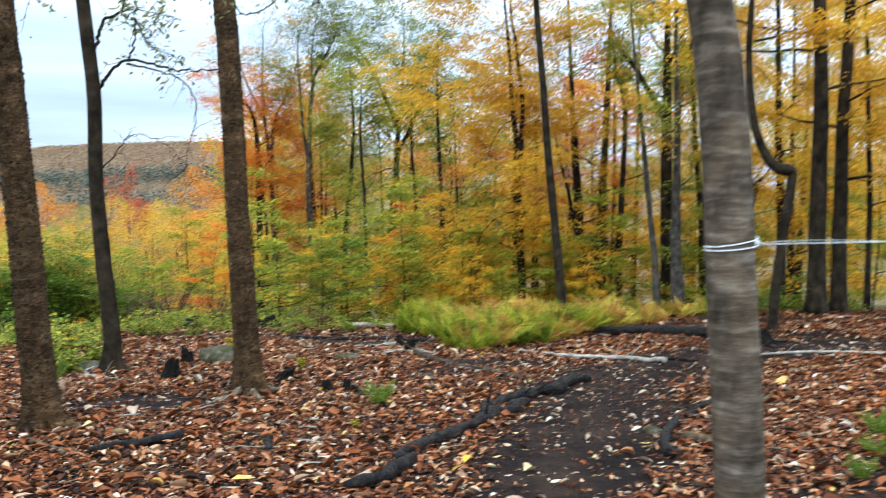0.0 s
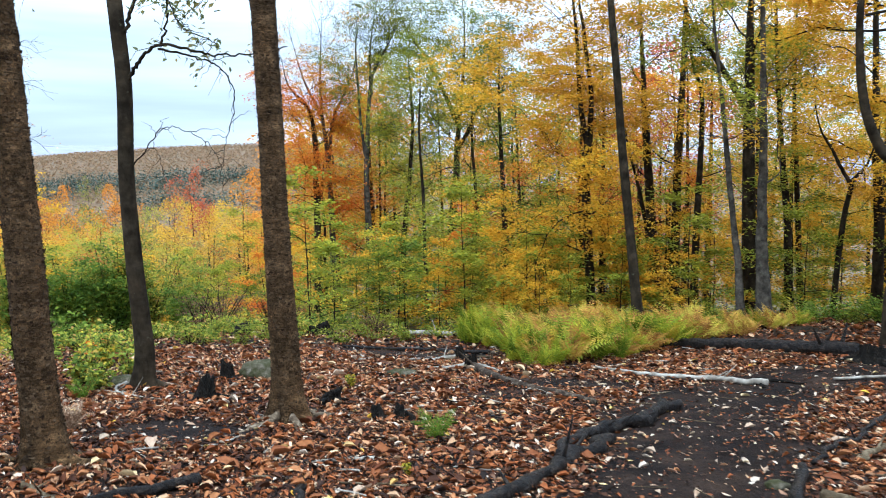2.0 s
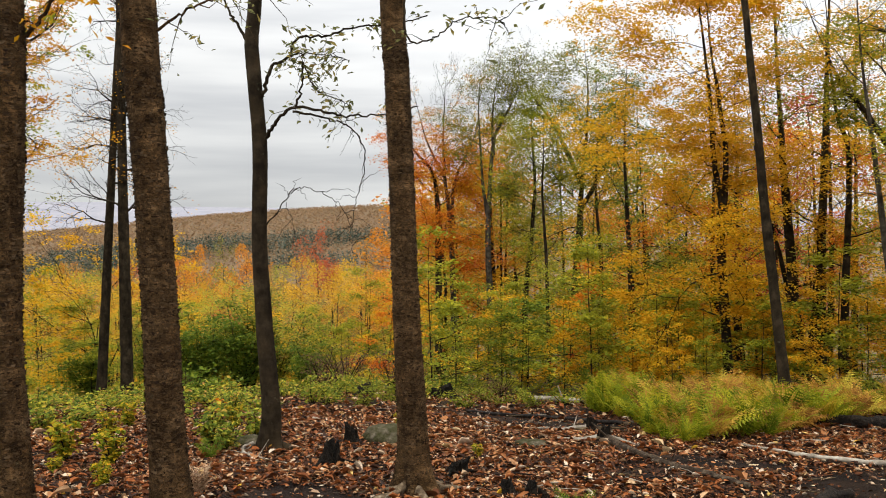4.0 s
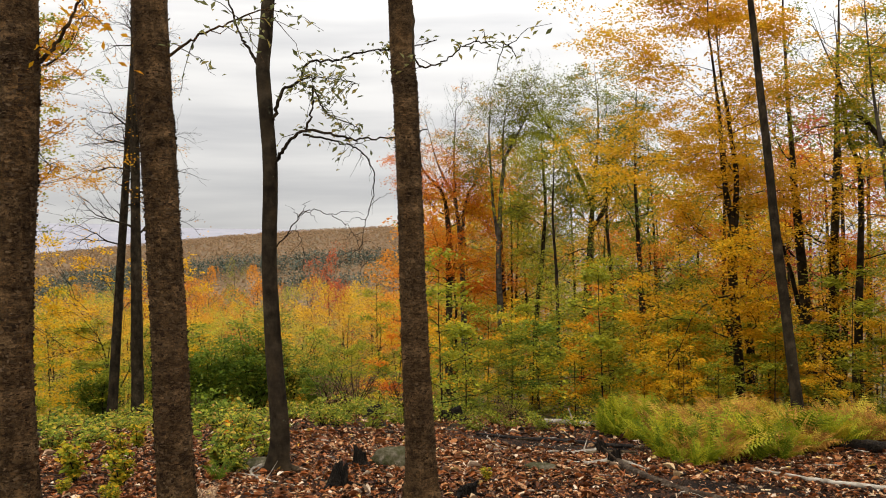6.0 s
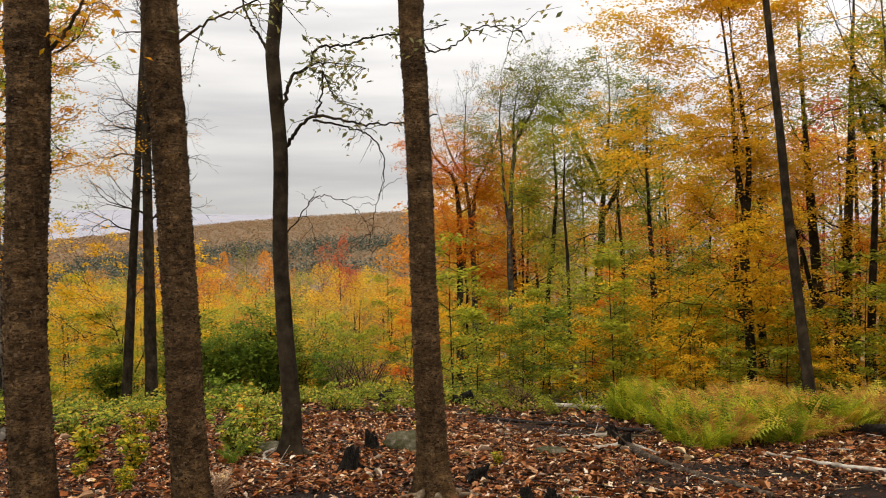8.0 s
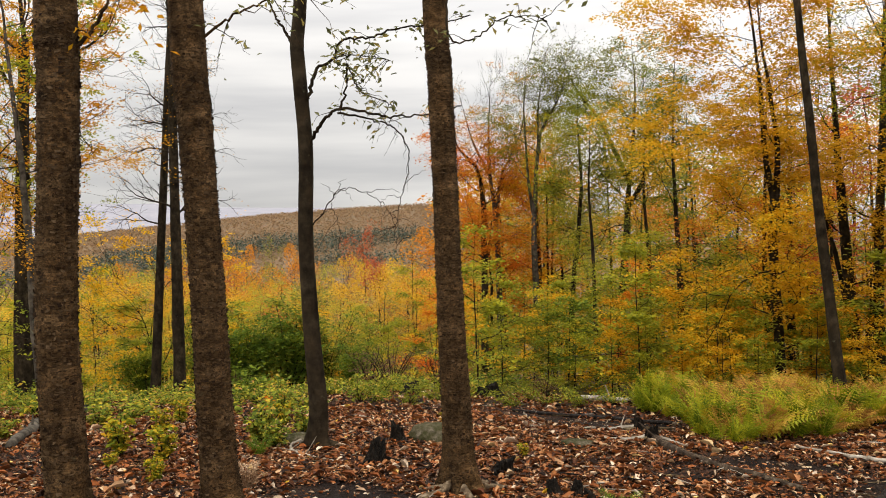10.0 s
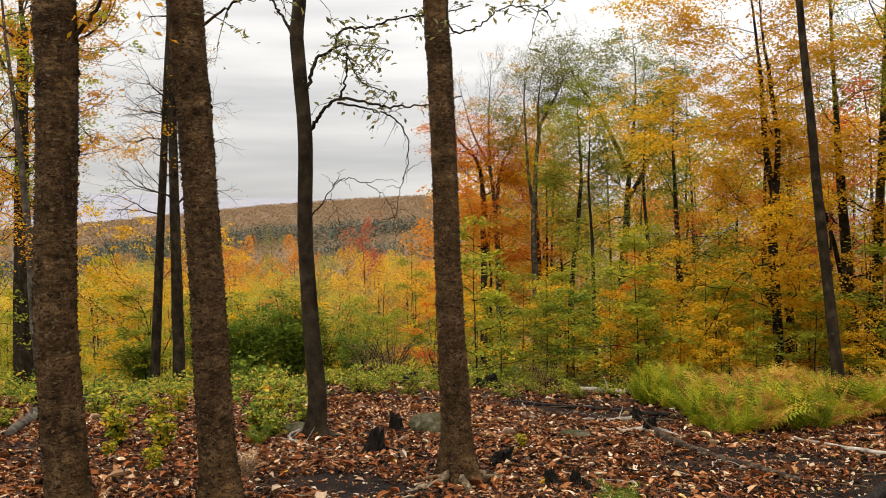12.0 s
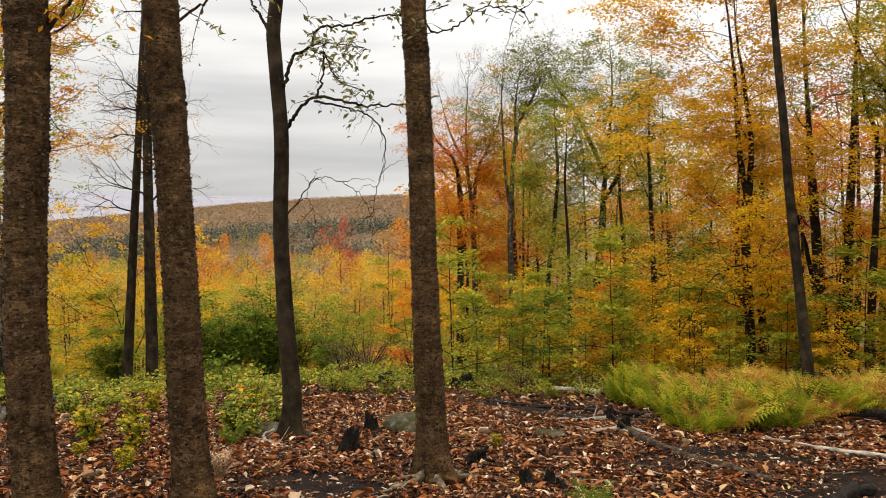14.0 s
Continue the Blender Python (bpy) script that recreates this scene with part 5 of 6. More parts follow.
for x, y, pick, k in ((0.4, 21.0, 1, 0.9), (-0.6, 22.6, 4, 0.9), (0.9, 23.6, 1, 1.1), (1.3, 20.6, 0, 0.8), (2.6, 23.2, 4, 0.9), (-1.3, 21.6, 0, 0.8), (3.6, 22.0, 1, 0.9), (3.0, 20.8, 0, 0.7),
                      (-2.9, 19.4, 0, 0.6), (-2.1, 20.0, 1, 0.65), (-1.2, 19.2, 0, 0.55), (-0.4, 19.8, 1, 0.6), (0.5, 19.0, 1, 0.55), (1.2, 18.6, 0, 0.5), (-3.8, 20.6, 5, 0.6), (3.4, 18.9, 1, 0.5), (4.3, 19.6, 0, 0.55)):
    plant(kinds[pick], x, y, k)

# young yellow and orange trees on the slope below the opening
tries = 0
spots = []
while len(spots) < 54 and tries < 6000:
    tries += 1
    az, d = radians(lay.uniform(-47, -17.5)), lay.uniform(30, 52)
    x, y = d * math.sin(az), d * math.cos(az)
    if all((x - a) ** 2 + (y - b) ** 2 > 5 for a, b in spots):
        spots.append((x, y))
for x, y in spots:
    plant(kinds[lay.choice(8, p=[0.36, 0.18, 0.12, 0.02, 0.08, 0.20, 0.04, 0.0])], x, y, lay.uniform(0.75, 1.15))

# dense dark green bushes
M_DENSE = leaf_material("dense_bush_leaves", [(0.0, (0.05, 0.10, 0.014)), (0.5, (0.13, 0.19, 0.02)), (0.85, (0.27, 0.30, 0.026)), (1.0, (0.46, 0.40, 0.03))], patch=1.4)
M_BUSH = leaf_material("bush_leaves", [(0.0, (0.06, 0.10, 0.014)), (0.35, (0.17, 0.22, 0.028)), (0.65, (0.34, 0.36, 0.04)), (0.85, (0.58, 0.46, 0.04)), (1.0, (0.42, 0.22, 0.06))])
bush = shrub("green", 601, 2.8, 1.5, 5500, 0.135, (-15.9, 25.8), 16, label="dense dark green bush at the top of the slope", mat=M_DENSE)
leafy = shrub("green", 603, 3.4, 1.6, 5000, 0.135, (-14.6, 27.2), 16, label="dense bush with green and yellow-green leaves", mat=M_BUSH)
for x, y, k in ((-17.4, 26.4, 0.9), (-14.4, 25.9, 0.95), (-11.7, 25.6, 0.55), (-19.6, 24.5, 0.7)):
    plant(bush, x, y, k)
for x, y, k in ((-16.8, 28.0, 1.0), (-12.7, 28.4, 0.75), (-18.9, 27.3, 0.9), (-13.5, 27.0, 0.9)):
    plant(leafy, x, y, k)
M_TWIGGY = leaf_material("reddish_brown_leaves", [(0.0, (0.10, 0.05, 0.03)), (0.6, (0.19, 0.10, 0.05)), (1.0, (0.28, 0.17, 0.07))])
brown = shrub("brown", 602, 1.3, 1.0, 900, 0.07, (-8.6, 21.5), 26, label="leggy reddish-brown bush among green brush", mat=M_TWIGGY)
for x, y, k in ((-7.4, 22.2, 0.9), (-9.8, 22.6, 1.0), (-6.6, 21.0, 0.7), (-12.3, 19.6, 0.6), (-3.3, 17.6, 0.5)):
    plant(brown, x, y, k)

# low green and yellow brush along the far edge of the clearing
low = [shrub("green", 611, 0.5, 0.6, 450, 0.095, (-8.2, 13.6), mat=M_BUSH), shrub("green", 612, 0.5, 0.6, 420, 0.085, (-7.4, 13.0), mat=M_BUSH), shrub("olive", 613, 0.45, 0.6, 420, 0.07, (-4.9, 15.2)),
       shrub("olive", 614, 0.45, 0.5, 300, 0.075, (-6.2, 13.8)), shrub("green", 615, 0.8, 0.8, 600, 0.10, (-9.6, 15.0))]
tries = 0
spots = []
while len(spots) < 120 and tries < 9000:
    tries += 1
    az = radians(lay.uniform(-48, -4))
    d = lay.uniform(14.6, 24) if az > radians(-17) else lay.uniform(14.0, 27)
    x, y = d * math.sin(az), d * math.cos(az)
    if x > -0.9 and y < 17.5:
        continue
    if all((x - a) ** 2 + (y - b) ** 2 > 0.55 for a, b in spots):
        spots.append((x, y))
for x, y in spots:
    green = x < -4.5
    plant(low[lay.choice(5, p=[0.38, 0.24, 0.22, 0.06, 0.10] if green else [0.12, 0.3, 0.38, 0.17, 0.03])], x, y, lay.uniform(0.4, 1.05) * (1.0 if green else 0.75))
for _ in range(34):
    az, d = radians(lay.uniform(4, 30)), lay.uniform(16.5, 21)
    plant(low[lay.choice(5, p=[0.2, 0.3, 0.3, 0.15, 0.05])], d * math.sin(az), d * math.cos(az), lay.uniform(0.5, 0.9))

# small bright saplings and plants among the litter
M_SEEDLING = leaf_material("seedling_leaves", [(0.0, (0.09, 0.14, 0.012)), (0.4, (0.24, 0.26, 0.018)), (0.75, (0.52, 0.40, 0.022)), (1.0, (0.66, 0.34, 0.025))])
seedling = shrub("yellow", 621, 0.42, 0.24, 420, 0.075, (-6.38, 7.5), 13, "seedling", "small yellow-green leafy seedling in leaf litter", M_SEEDLING)
for x, y, k in ((-5.75, 7.45, 0.92), (-4.95, 6.25, 0.5), (-6.1, 7.0, 0.45), (-5.35, 6.8, 0.4), (-6.9, 8.9, 0.7), (-7.5, 6.6, 0.55), (-1.97, 8.95, 0.36), (-0.7, 5.2, 0.2), (-7.3, 9.8, 0.8), (-5.9, 10.4, 0.7), (-3.55, 10.9, 0.6)):
    plant(seedling, x, y, k)
leafy_plant = shrub("green", 623, 0.5, 0.36, 520, 0.085, (-5.45, 9.0), 13, "seedling", "leafy green seedling among fallen leaves", M_BUSH)
for x, y, k in ((-5.0, 8.6, 0.7), (-5.2, 9.7, 0.8), (-6.4, 11.2, 0.8), (-8.4, 9.4, 0.8), (-8.9, 8.2, 0.6)):
    plant(leafy_plant, x, y, k)
tinted = shrub("orange", 622, 0.4, 0.35, 120, 0.08, (4.75, 6.1), 7, "seedling", "small orange-leaved seedling beside the muddy path", M_LEAF["orange"])
plant(tinted, 4.3, 5.6, 0.7)
plant(tinted, -7.1, 12.0, 0.8)

# ---- ferns ----
def fern(seed, material, fronds=11, length=0.95, at=(0, 0), label="green fern with feathery arching fronds"):
    rng = np.random.default_rng(seed)
    x, y = at
    root = thing("fern", (x, y, gz(x, y)), label, "fern", "fern bed")
    for k in range(fronds):
        s = Soup()
        a = 2 * np.pi * k / fronds + rng.uniform(-0.3, 0.3)
        out, L = np.array([math.cos(a), math.sin(a), 0]), length * rng.uniform(0.75, 1.15)
        u = np.linspace(0, 1, 9)
        lean = rng.uniform(0.3, 0.85)
        line = out * (L * lean * u**1.25)[:, None] + np.array([0, 0, 1.0]) * (L * (1.0 * u - 0.62 * lean * u**2.4))[:, None]
        s.tube(line, 0.0035 * (1 - 0.7 * u), 3, cap=False)
        m = 13
        t = np.linspace(0.18, 0.98, m)
        p = np.stack([np.interp(t, u, line[:, c]) for c in range(3)], -1)
        d = np.stack([np.interp(t, u, np.gradient(line[:, c])) for c in range(3)], -1)
        d /= np.linalg.norm(d, axis=1, keepdims=True)
        roll = rng.uniform(-0.7, 0.7)
        across = np.tile([-out[1] * math.cos(roll), out[0] * math.cos(roll), math.sin(roll)], (m, 1))
        w = (L * 0.17 * np.sin(np.pi * np.clip(0.30 + 0.68 * t, 0, 1)) ** 0.9)[:, None]
        for sg in (1, -1):
            tip = across * sg * w + d * w * 0.4 - np.array([0, 0, 1.0]) * w * rng.uniform(0.05, 0.5, (m, 1))
            # each leaflet is cut again into small lobes on both sides of its rib
            for q in (0.12, 0.38, 0.62, 0.85):
                at, h = p + tip * q, tip * 0.30
                side = d * w * 0.26 * (1.1 - q)
                v = np.stack([at, at + h * 0.45 + side, at + h * 1.05, at + h * 0.45 - side], 1).reshape(-1, 3)
                s.add(v, np.arange(4 * m).reshape(m, 4))
        part("frond", s.mesh("frond", material, False), root)
    return root


greens = [fern(701, M_FERN, 10, 0.72, (0.2, 12.1)), fern(702, M_FERN, 10, 0.62, (1.2, 12.2))]
golds = [fern(703, M_FERNGOLD, 10, 0.72, (2.3, 14.6), "rust-gold fern with feathery arching fronds"), fern(704, M_FERNGOLD, 10, 0.62, (3.0, 14.2), "rust-gold fern with feathery arching fronds")]


def fern_edge(x):
    return float(np.interp(x, [-1.4, -0.8, -0.25, -0.1, 0.35, 0.8, 1.4, 2.0, 2.7, 3.6, 5.6], [14.9, 14.2, 13.4, 11.1, 10.8, 11.1, 11.7, 12.6, 13.4, 14.2, 15.2]))


spots = []
tries = 0
while len(spots) < 290 and tries < 20000:
    tries += 1
    x, y = lay.uniform(-1.15, 5.6), lay.uniform(10.8, 17.4)
    if y < fern_edge(x) or y > 16.6 - 0.12 * max(0, x):
        continue
    if all((x - a) ** 2 + (y - b) ** 2 > 0.042 for a, b in spots):
        spots.append((x, y))
for x, y in spots:
    depth = y - fern_edge(x)
    rust = 0.30 * depth + 0.16 * x + lay.normal(0, 0.30)
    k = lay.uniform(0.75, 1.3) * min(1.0, 0.75 + 0.4 * depth) * (0.7 if x > 3.4 else 1)
    lean = Matrix.Rotation(radians(lay.uniform(4, 26)), 4, "Y")
    copy_thing((golds if rust > 0.42 else greens)[lay.integers(0, 2)], pose(x, y, gz(x, y) - 0.02) @ lean @ pose(0, 0, 0, 0, 0, lay.uniform(0, 360)) @ Matrix.Diagonal((k, k, k * lay.uniform(0.9, 1.15), 1)))
fern(706, M_DEAD, 11, 0.45, (-4.0, 6.35), "withered tan fern collapsed at a birch's foot")
tuft = fern(705, M_LEAF["green"], 8, 0.42, (-0.62, 6.3), "small dark green fern tuft in leaf litter")
for x, y, k in ((-7.4, 5.4, 1.2), (3.35, 4.3, 0.7), (3.75, 5.0, 0.8), (2.95, 3.7, 0.6), (-3.3, 3.1, 0.6), (4.6, 4.7, 0.8), (-5.0, 8.2, 0.9)):
    plant(tuft, x, y, k)


# ---- logs, stumps, stones ----
def fallen(name, ctrl, r0, r1, seed, material, label, rough=0.25, sides=14, sink=0.3, kinks=0.03, category="log", stubs=0):
    """A log or branch that lies along the ground."""
    rng = np.random.default_rng(seed)
    n = 9 * len(ctrl)
    pts = path_points([(x, y, 0) for x, y in ctrl], n)
    pts[:, :2] += (np.cumsum(rng.normal(0, 1, (n, 2)), axis=0) * kinks / math.sqrt(n))
    rad = np.linspace(r0, r1, n)
    g = ground_z(pts[:, 0], pts[:, 1])
    k = np.ones(7) / 7
    g = np.convolve(np.pad(g, 3, mode="edge"), k, "valid")
    pts[:, 2] = g + rad * (1 - sink) + 0.012
    base = pts[n // 2].copy()
    root = thing(name, base, label, category)
    s = Soup()
    s.tube(pts - base, rad, sides, rough, scale=9.0)
    part("stem", s.mesh("stem", material), root)
    for q in range(stubs):
        i = rng.integers(3, n - 3)
        d = rng.normal(0, 1, 3)
        d[2] = abs(d[2]) + 0.2
        d /= np.linalg.norm(d)
        s = Soup()
        u = np.linspace(0, 1, 6)[:, None]
        s.tube(pts[i] - base + d * (rad[i] * 2.2 + rng.uniform(0.05, 0.25)) * u, rad[i] * 0.35 * (1 - 0.6 * u[:, 0]), 7, 0.2)
        part("stub", s.mesh("stub", material), root)
    return root


fallen("log", [(-0.5, 3.45), (0.0, 4.35), (0.45, 5.3), (0.97, 6.25)], 0.044, 0.055, 801, M_ROT, "wet black rotting log lying on fallen leaves", 0.85, 22, 0.2, 0.24, stubs=3)
fallen("log", [(0.42, 5.75), (0.85, 6.6), (1.3, 7.3), (1.87, 8.0)], 0.045, 0.062, 802, M_ROT, "dark rotting log beside the muddy path", 0.85, 22, 0.2, 0.24, stubs=2)
fallen("branch", [(1.0, 10.75), (1.7, 10.45), (2.0, 10.25), (2.7, 9.9), (3.35, 9.55)], 0.017, 0.036, 803, M_BARE, "barkless pale grey branch lying by the mud", 0.4, 12, 0.0, 0.16, "branch", 3)
fallen("log", [(2.3, 13.7), (3.1, 12.9), (3.9, 12.0), (4.75, 11.15)], 0.085, 0.115, 804, M_ROT, "thick decaying log behind the path", 0.4, 18, 0.25, 0.08, stubs=3)
fallen("root", [(-0.58, 10.6), (-0.25, 9.9), (0.15, 9.1), (0.5, 8.75), (0.95, 8.3)], 0.06, 0.035, 805, M_GNARL, "long worn root running from an old stump", 0.35, 12, 0.55, 0.06, "root", 2)
fallen("branch", [(-4.95, 9.2), (-4.75, 8.45), (-4.3, 8.15), (-3.75, 7.75)], 0.022, 0.012, 806, M_BARE, "thin pale bare branch at a tree's foot", 0.2, 8, 0, 0.06, "branch", 4)
fallen("branch", [(-3.1, 14.0), (-2.75, 12.8), (-2.3, 11.3)], 0.012, 0.016, 807, M_BARE, "thin pale stick on the leaves", 0.2, 8, 0, 0.06, "branch", 2)
fallen("log", [(-7.8, 7.3), (-8.8, 8.5), (-9.75, 9.8), (-10.4, 11.4)], 0.06, 0.085, 808, M_PALE, "grey fallen log among brush", 0.2, 14, 0.2, 0.05, stubs=2)
fallen("log", [(-2.62, 4.2), (-2.4, 4.5), (-2.15, 4.85)], 0.03, 0.045, 809, M_ROT, "short black piece of rotting wood", 0.35, 12)
fallen("branch", [(2.35, 5.8), (2.85, 6.7), (3.6, 7.8)], 0.022, 0.03, 810, M_ROT, "thin dark branch across the path's edge", 0.25, 8, 0, 0.08, "branch", 5)
fallen("branch", [(2.7, 5.85), (3.1, 6.4), (3.55, 7.0)], 0.03, 0.022, 811, M_ROOT, "brown weathered branch across the path's edge", 0.25, 8, 0, 0.06, "branch", 2)
fallen("log", [(1.82, 4.3), (1.95, 4.85), (2.2, 5.5)], 0.045, 0.038, 812, M_ROT, "short wet rotting log at the path's edge", 0.35, 12, stubs=1)
fallen("log", [(2.1, 4.9), (2.3, 4.6), (2.5, 4.3)], 0.04, 0.032, 813, M_ROOT, "short brown weathered piece of wood", 0.25, 10)
fallen("log", [(-1.35, 4.75), (-1.3, 4.35)], 0.032, 0.03, 814, M_ROT, "short broken piece of dark wood", 0.3, 10)
fallen("branch", [(-3.3, 4.55), (-3.0, 4.35), (-2.75, 4.1), (-2.6, 3.7)], 0.024, 0.012, 815, M_ROOT, "curved brown branch in the leaves", 0.25, 8, 0, 0.05, "branch", 2)
fallen("branch", [(4.0, 9.8), (5.4, 9.9), (7.4, 9.5)], 0.018, 0.022, 816, M_BARE, "thin pale stick along the path", 0.2, 8, 0, 0.08, "branch", 2)
fallen("branch", [(-3.1, 13.3), (-1.6, 13.2), (-0.4, 12.7)], 0.03, 0.035, 817, M_ROT, "dark half-buried branch beside a stump", 0.3, 8, 0.2, 0.08, "branch", 2)
fallen("branch", [(-1.5, 5.45), (-1.2, 5.55), (-1.0, 5.5)], 0.012, 0.018, 818, M_BARE, "short pale stick in leaf litter", 0.2, 8, 0.1, 0.04, "branch")
fallen("branch", [(-2.6, 16.6), (-1.9, 16.6), (-1.2, 16.3)], 0.05, 0.06, 819, M_BARE, "pale fallen branch at the wood's edge", 0.2, 8, 0, 0.04, "branch", 2)


def stump(x, y, r, h, seed, material, label, roots=4, lean=0.0, jag=0.4):
    """A broken stump with a ragged rim and short roots."""
    rng = np.random.default_rng(seed)
    r, h = r * 1.05, h * 0.7
    base = gz(x, y)
    root = thing("stump", (x, y, base), label, "stump", "old stumps")
    sides, rows = 28, 14
    a = np.linspace(0, 2 * np.pi, sides, endpoint=False)
    rim = h * np.clip(1.0 + 0.5 * jag - 1.3 * jag * fbm(np.stack([np.cos(a) * 4.5 + seed, np.sin(a) * 4.5, 0 * a], -1), 4) + 0.6 * jag * np.cos(a - seed), 0.4, 1.35)
    v = []
    for t in np.linspace(-0.15, 1, rows):
        z = rim * t
        R = r * (1 + 0.6 * np.exp(-np.maximum(z, 0) / (0.35 * h)) - 0.12 * t) * (0.45 + 1.1 * fbm(np.stack([np.cos(a) * 3.6 + seed, np.sin(a) * 3.6, z * 3.5], -1), 4))
        v.append(np.stack([R * np.cos(a) + lean * z, R * np.sin(a), z], -1))
    for shrink, drop in ((0.75, 0.1), (0.35, 0.35), (0.02, 0.4)):
        v.append(np.stack([v[rows - 1][:, 0] * shrink + lean * h * (1 - shrink), v[rows - 1][:, 1] * shrink, rim * (1 - drop) - h * drop * 0.2], -1))
    v = np.array(v)
    k, n = v.shape[:2]
    i, j = np.meshgrid(np.arange(k - 1), np.arange(n), indexing="ij")
    f = np.stack([i * n + j, i * n + (j + 1) % n, (i + 1) * n + (j + 1) % n, (i + 1) * n + j], -1).reshape(-1, 4)
    part("bole", mesh_data("bole", v.reshape(-1, 3), f, material, False), root)
    for q in range(roots):
        b = 2 * np.pi * (q + rng.uniform(-0.3, 0.3)) / roots
        s, u = Soup(), np.linspace(0, 1, 10)
        L = r * (rng.uniform(2.0, 4.2) if roots < 6 else rng.uniform(4.0, 9.5))
        line = np.stack([math.cos(b) * (r * 0.7 + L * u), math.sin(b) * (r * 0.7 + L * u), 0 * u], -1)
        line[:, :2] += np.cumsum(rng.normal(0, 0.02, (10, 2)), axis=0)
        line[:, 2] = ground_z(x + line[:, 0], y + line[:, 1]) - base + 0.25 * h * (1 - u) ** 2 + 0.01
        s.tube(line, r * 0.28 * (1 - 0.75 * u), 8, 0.3, scale=12)
        part("root", s.mesh("root", M_ROOT if material is M_ROOT or roots > 5 else material), root)
    return root


stump(-3.42, 8.0, 0.09, 0.30, 901, M_CHAR, "black broken stump standing in leaf litter", 3, 0.25, 0.8)
stump(-3.73, 9.45, 0.075, 0.34, 902, M_CHAR, "small black stump beside a mossy stone", 3)
fallen("root", [(-0.62, 10.7), (-1.0, 10.55), (-1.45, 10.55)], 0.04, 0.012, 831, M_BARE, "bare root sprawling from an old stump", 0.4, 9, 0.0, 0.08, "root", 1)
fallen("root", [(-0.9, 11.8), (-1.25, 11.5), (-1.65, 11.3)], 0.04, 0.012, 832, M_BARE, "worn bare root sprawling from an old stump", 0.4, 9, 0.0, 0.08, "root", 1)
fallen("root", [(-0.58, 10.65), (-0.3, 10.75), (-0.1, 10.45)], 0.035, 0.012, 833, M_BARE, "pale root curving round an old stump", 0.4, 9, 0.0, 0.08, "root")
stump(-0.85, 11.75, 0.075, 0.24, 903, M_CHAR, "old black stump with pale sprawling roots", 8, -0.1, 0.7)
stump(-0.62, 10.65, 0.075, 0.26, 904, M_CHAR, "small black stump among sprawling roots", 6)
stump(-2.02, 8.1, 0.09, 0.2, 905, M_CHAR, "low rotten stump behind a birch", 4, 0.3)
stump(-1.32, 7.35, 0.06, 0.19, 906, M_CHAR, "small charred stub in leaf litter", 3, -0.3)
stump(-1.14, 7.4, 0.05, 0.2, 907, M_CHAR, "small charred stub in leaf litter", 3, 0.2)
stump(-1.0, 7.3, 0.045, 0.13, 908, M_CHAR, "small charred stub in leaf litter", 3)
stump(4.9, 10.95, 0.16, 0.34, 909, M_CHAR, "dark rotten stump at the end of a log", 4, 0.1)
stump(3.05, 9.75, 0.10, 0.12, 910, M_CHAR, "low black stump beside the pale branch", 3)
stump(-4.4, 16.6, 0.2, 0.4, 911, M_CHAR, "dark stump among brush", 3)
stump(-6.1, 16.4, 0.16, 0.36, 912, M_CHAR, "dark stump among brush", 3)


def stone(x, y, size, seed, label, sink=0.25):
    bm = bmesh.new()
    bmesh.ops.create_icosphere(bm, subdivisions=4, radius=1.0)
    p = np.array([v.co for v in bm.verts])
    d = 0.6 + 0.7 * fbm(p * 1.2 + seed, 3) + 0.22 * (fbm(p * 4 + seed, 3) - 0.5)
    q = p * d[:, None] * size
    q[:, 2] = np.minimum(q[:, 2], size[2] * (0.85 + 0.15 * fbm(p * 2 + 9, 2)))
    for v, c in zip(bm.verts, q):
        v.co = c
    me = bpy.data.meshes.new("stone")
    bm.to_mesh(me)
    bm.free()
    me.polygons.foreach_set("use_smooth", np.ones(len(me.polygons), bool))
    me.materials.append(M_ROCK)
    ob = new("stone", me)
    ob.location = (x, y, gz(x, y) + size[2] * (1 - 2 * sink) * 0.5)
    tagged(ob, label, "stone")


stone(-3.33, 9.75, (0.36, 0.26, 0.20), 3, "grey mossy boulder half sunk in the leaf litter")
stone(-5.0, 9.15, (0.24, 0.16, 0.09), 5, "flat grey stone beside a trunk")
stone(-5.95, 6.2, (0.13, 0.1, 0.09), 7, "small grey stone in the litter")
stone(-1.5, 10.0, (0.22, 0.13, 0.08), 9, "flat grey stone in the litter")
stone(1.9, 5.2, (0.09, 0.06, 0.05), 12, "small pale stone on the muddy path")


def build_twigs(seed, wood, count=560):
    rng = np.random.default_rng(seed)
    s = Soup()
    x, y = scatter(count, rng, 1.5, 14.0, 0.8)
    off = (mud(x, y) < 0.4) | (rng.uniform(size=len(x)) < 0.15)
    x, y = x[off], y[off]
    for px, py in zip(x, y):
        L, a = rng.uniform(0.08, 0.4), rng.uniform(0, np.pi)
        u = np.linspace(-0.5, 0.5, 5)
        lx, ly = px + np.cos(a) * L * u, py + np.sin(a) * L * u
        lx, ly = lx + rng.normal(0, 0.02 * L, 5), ly + rng.normal(0, 0.03 * L, 5)
        s.tube(np.stack([lx, ly, ground_z(lx, ly) + rng.uniform(0.015, 0.05)], -1), rng.uniform(0.0025, 0.008), 4)
    tagged(new("twigs", s.mesh("twigs", wood)), "small broken twigs scattered over the leaf litter", "twigs", kind="stuff")


build_twigs(55, M_ROOT)
build_twigs(56, M_ROT)
build_twigs(57, M_BARE, 190)


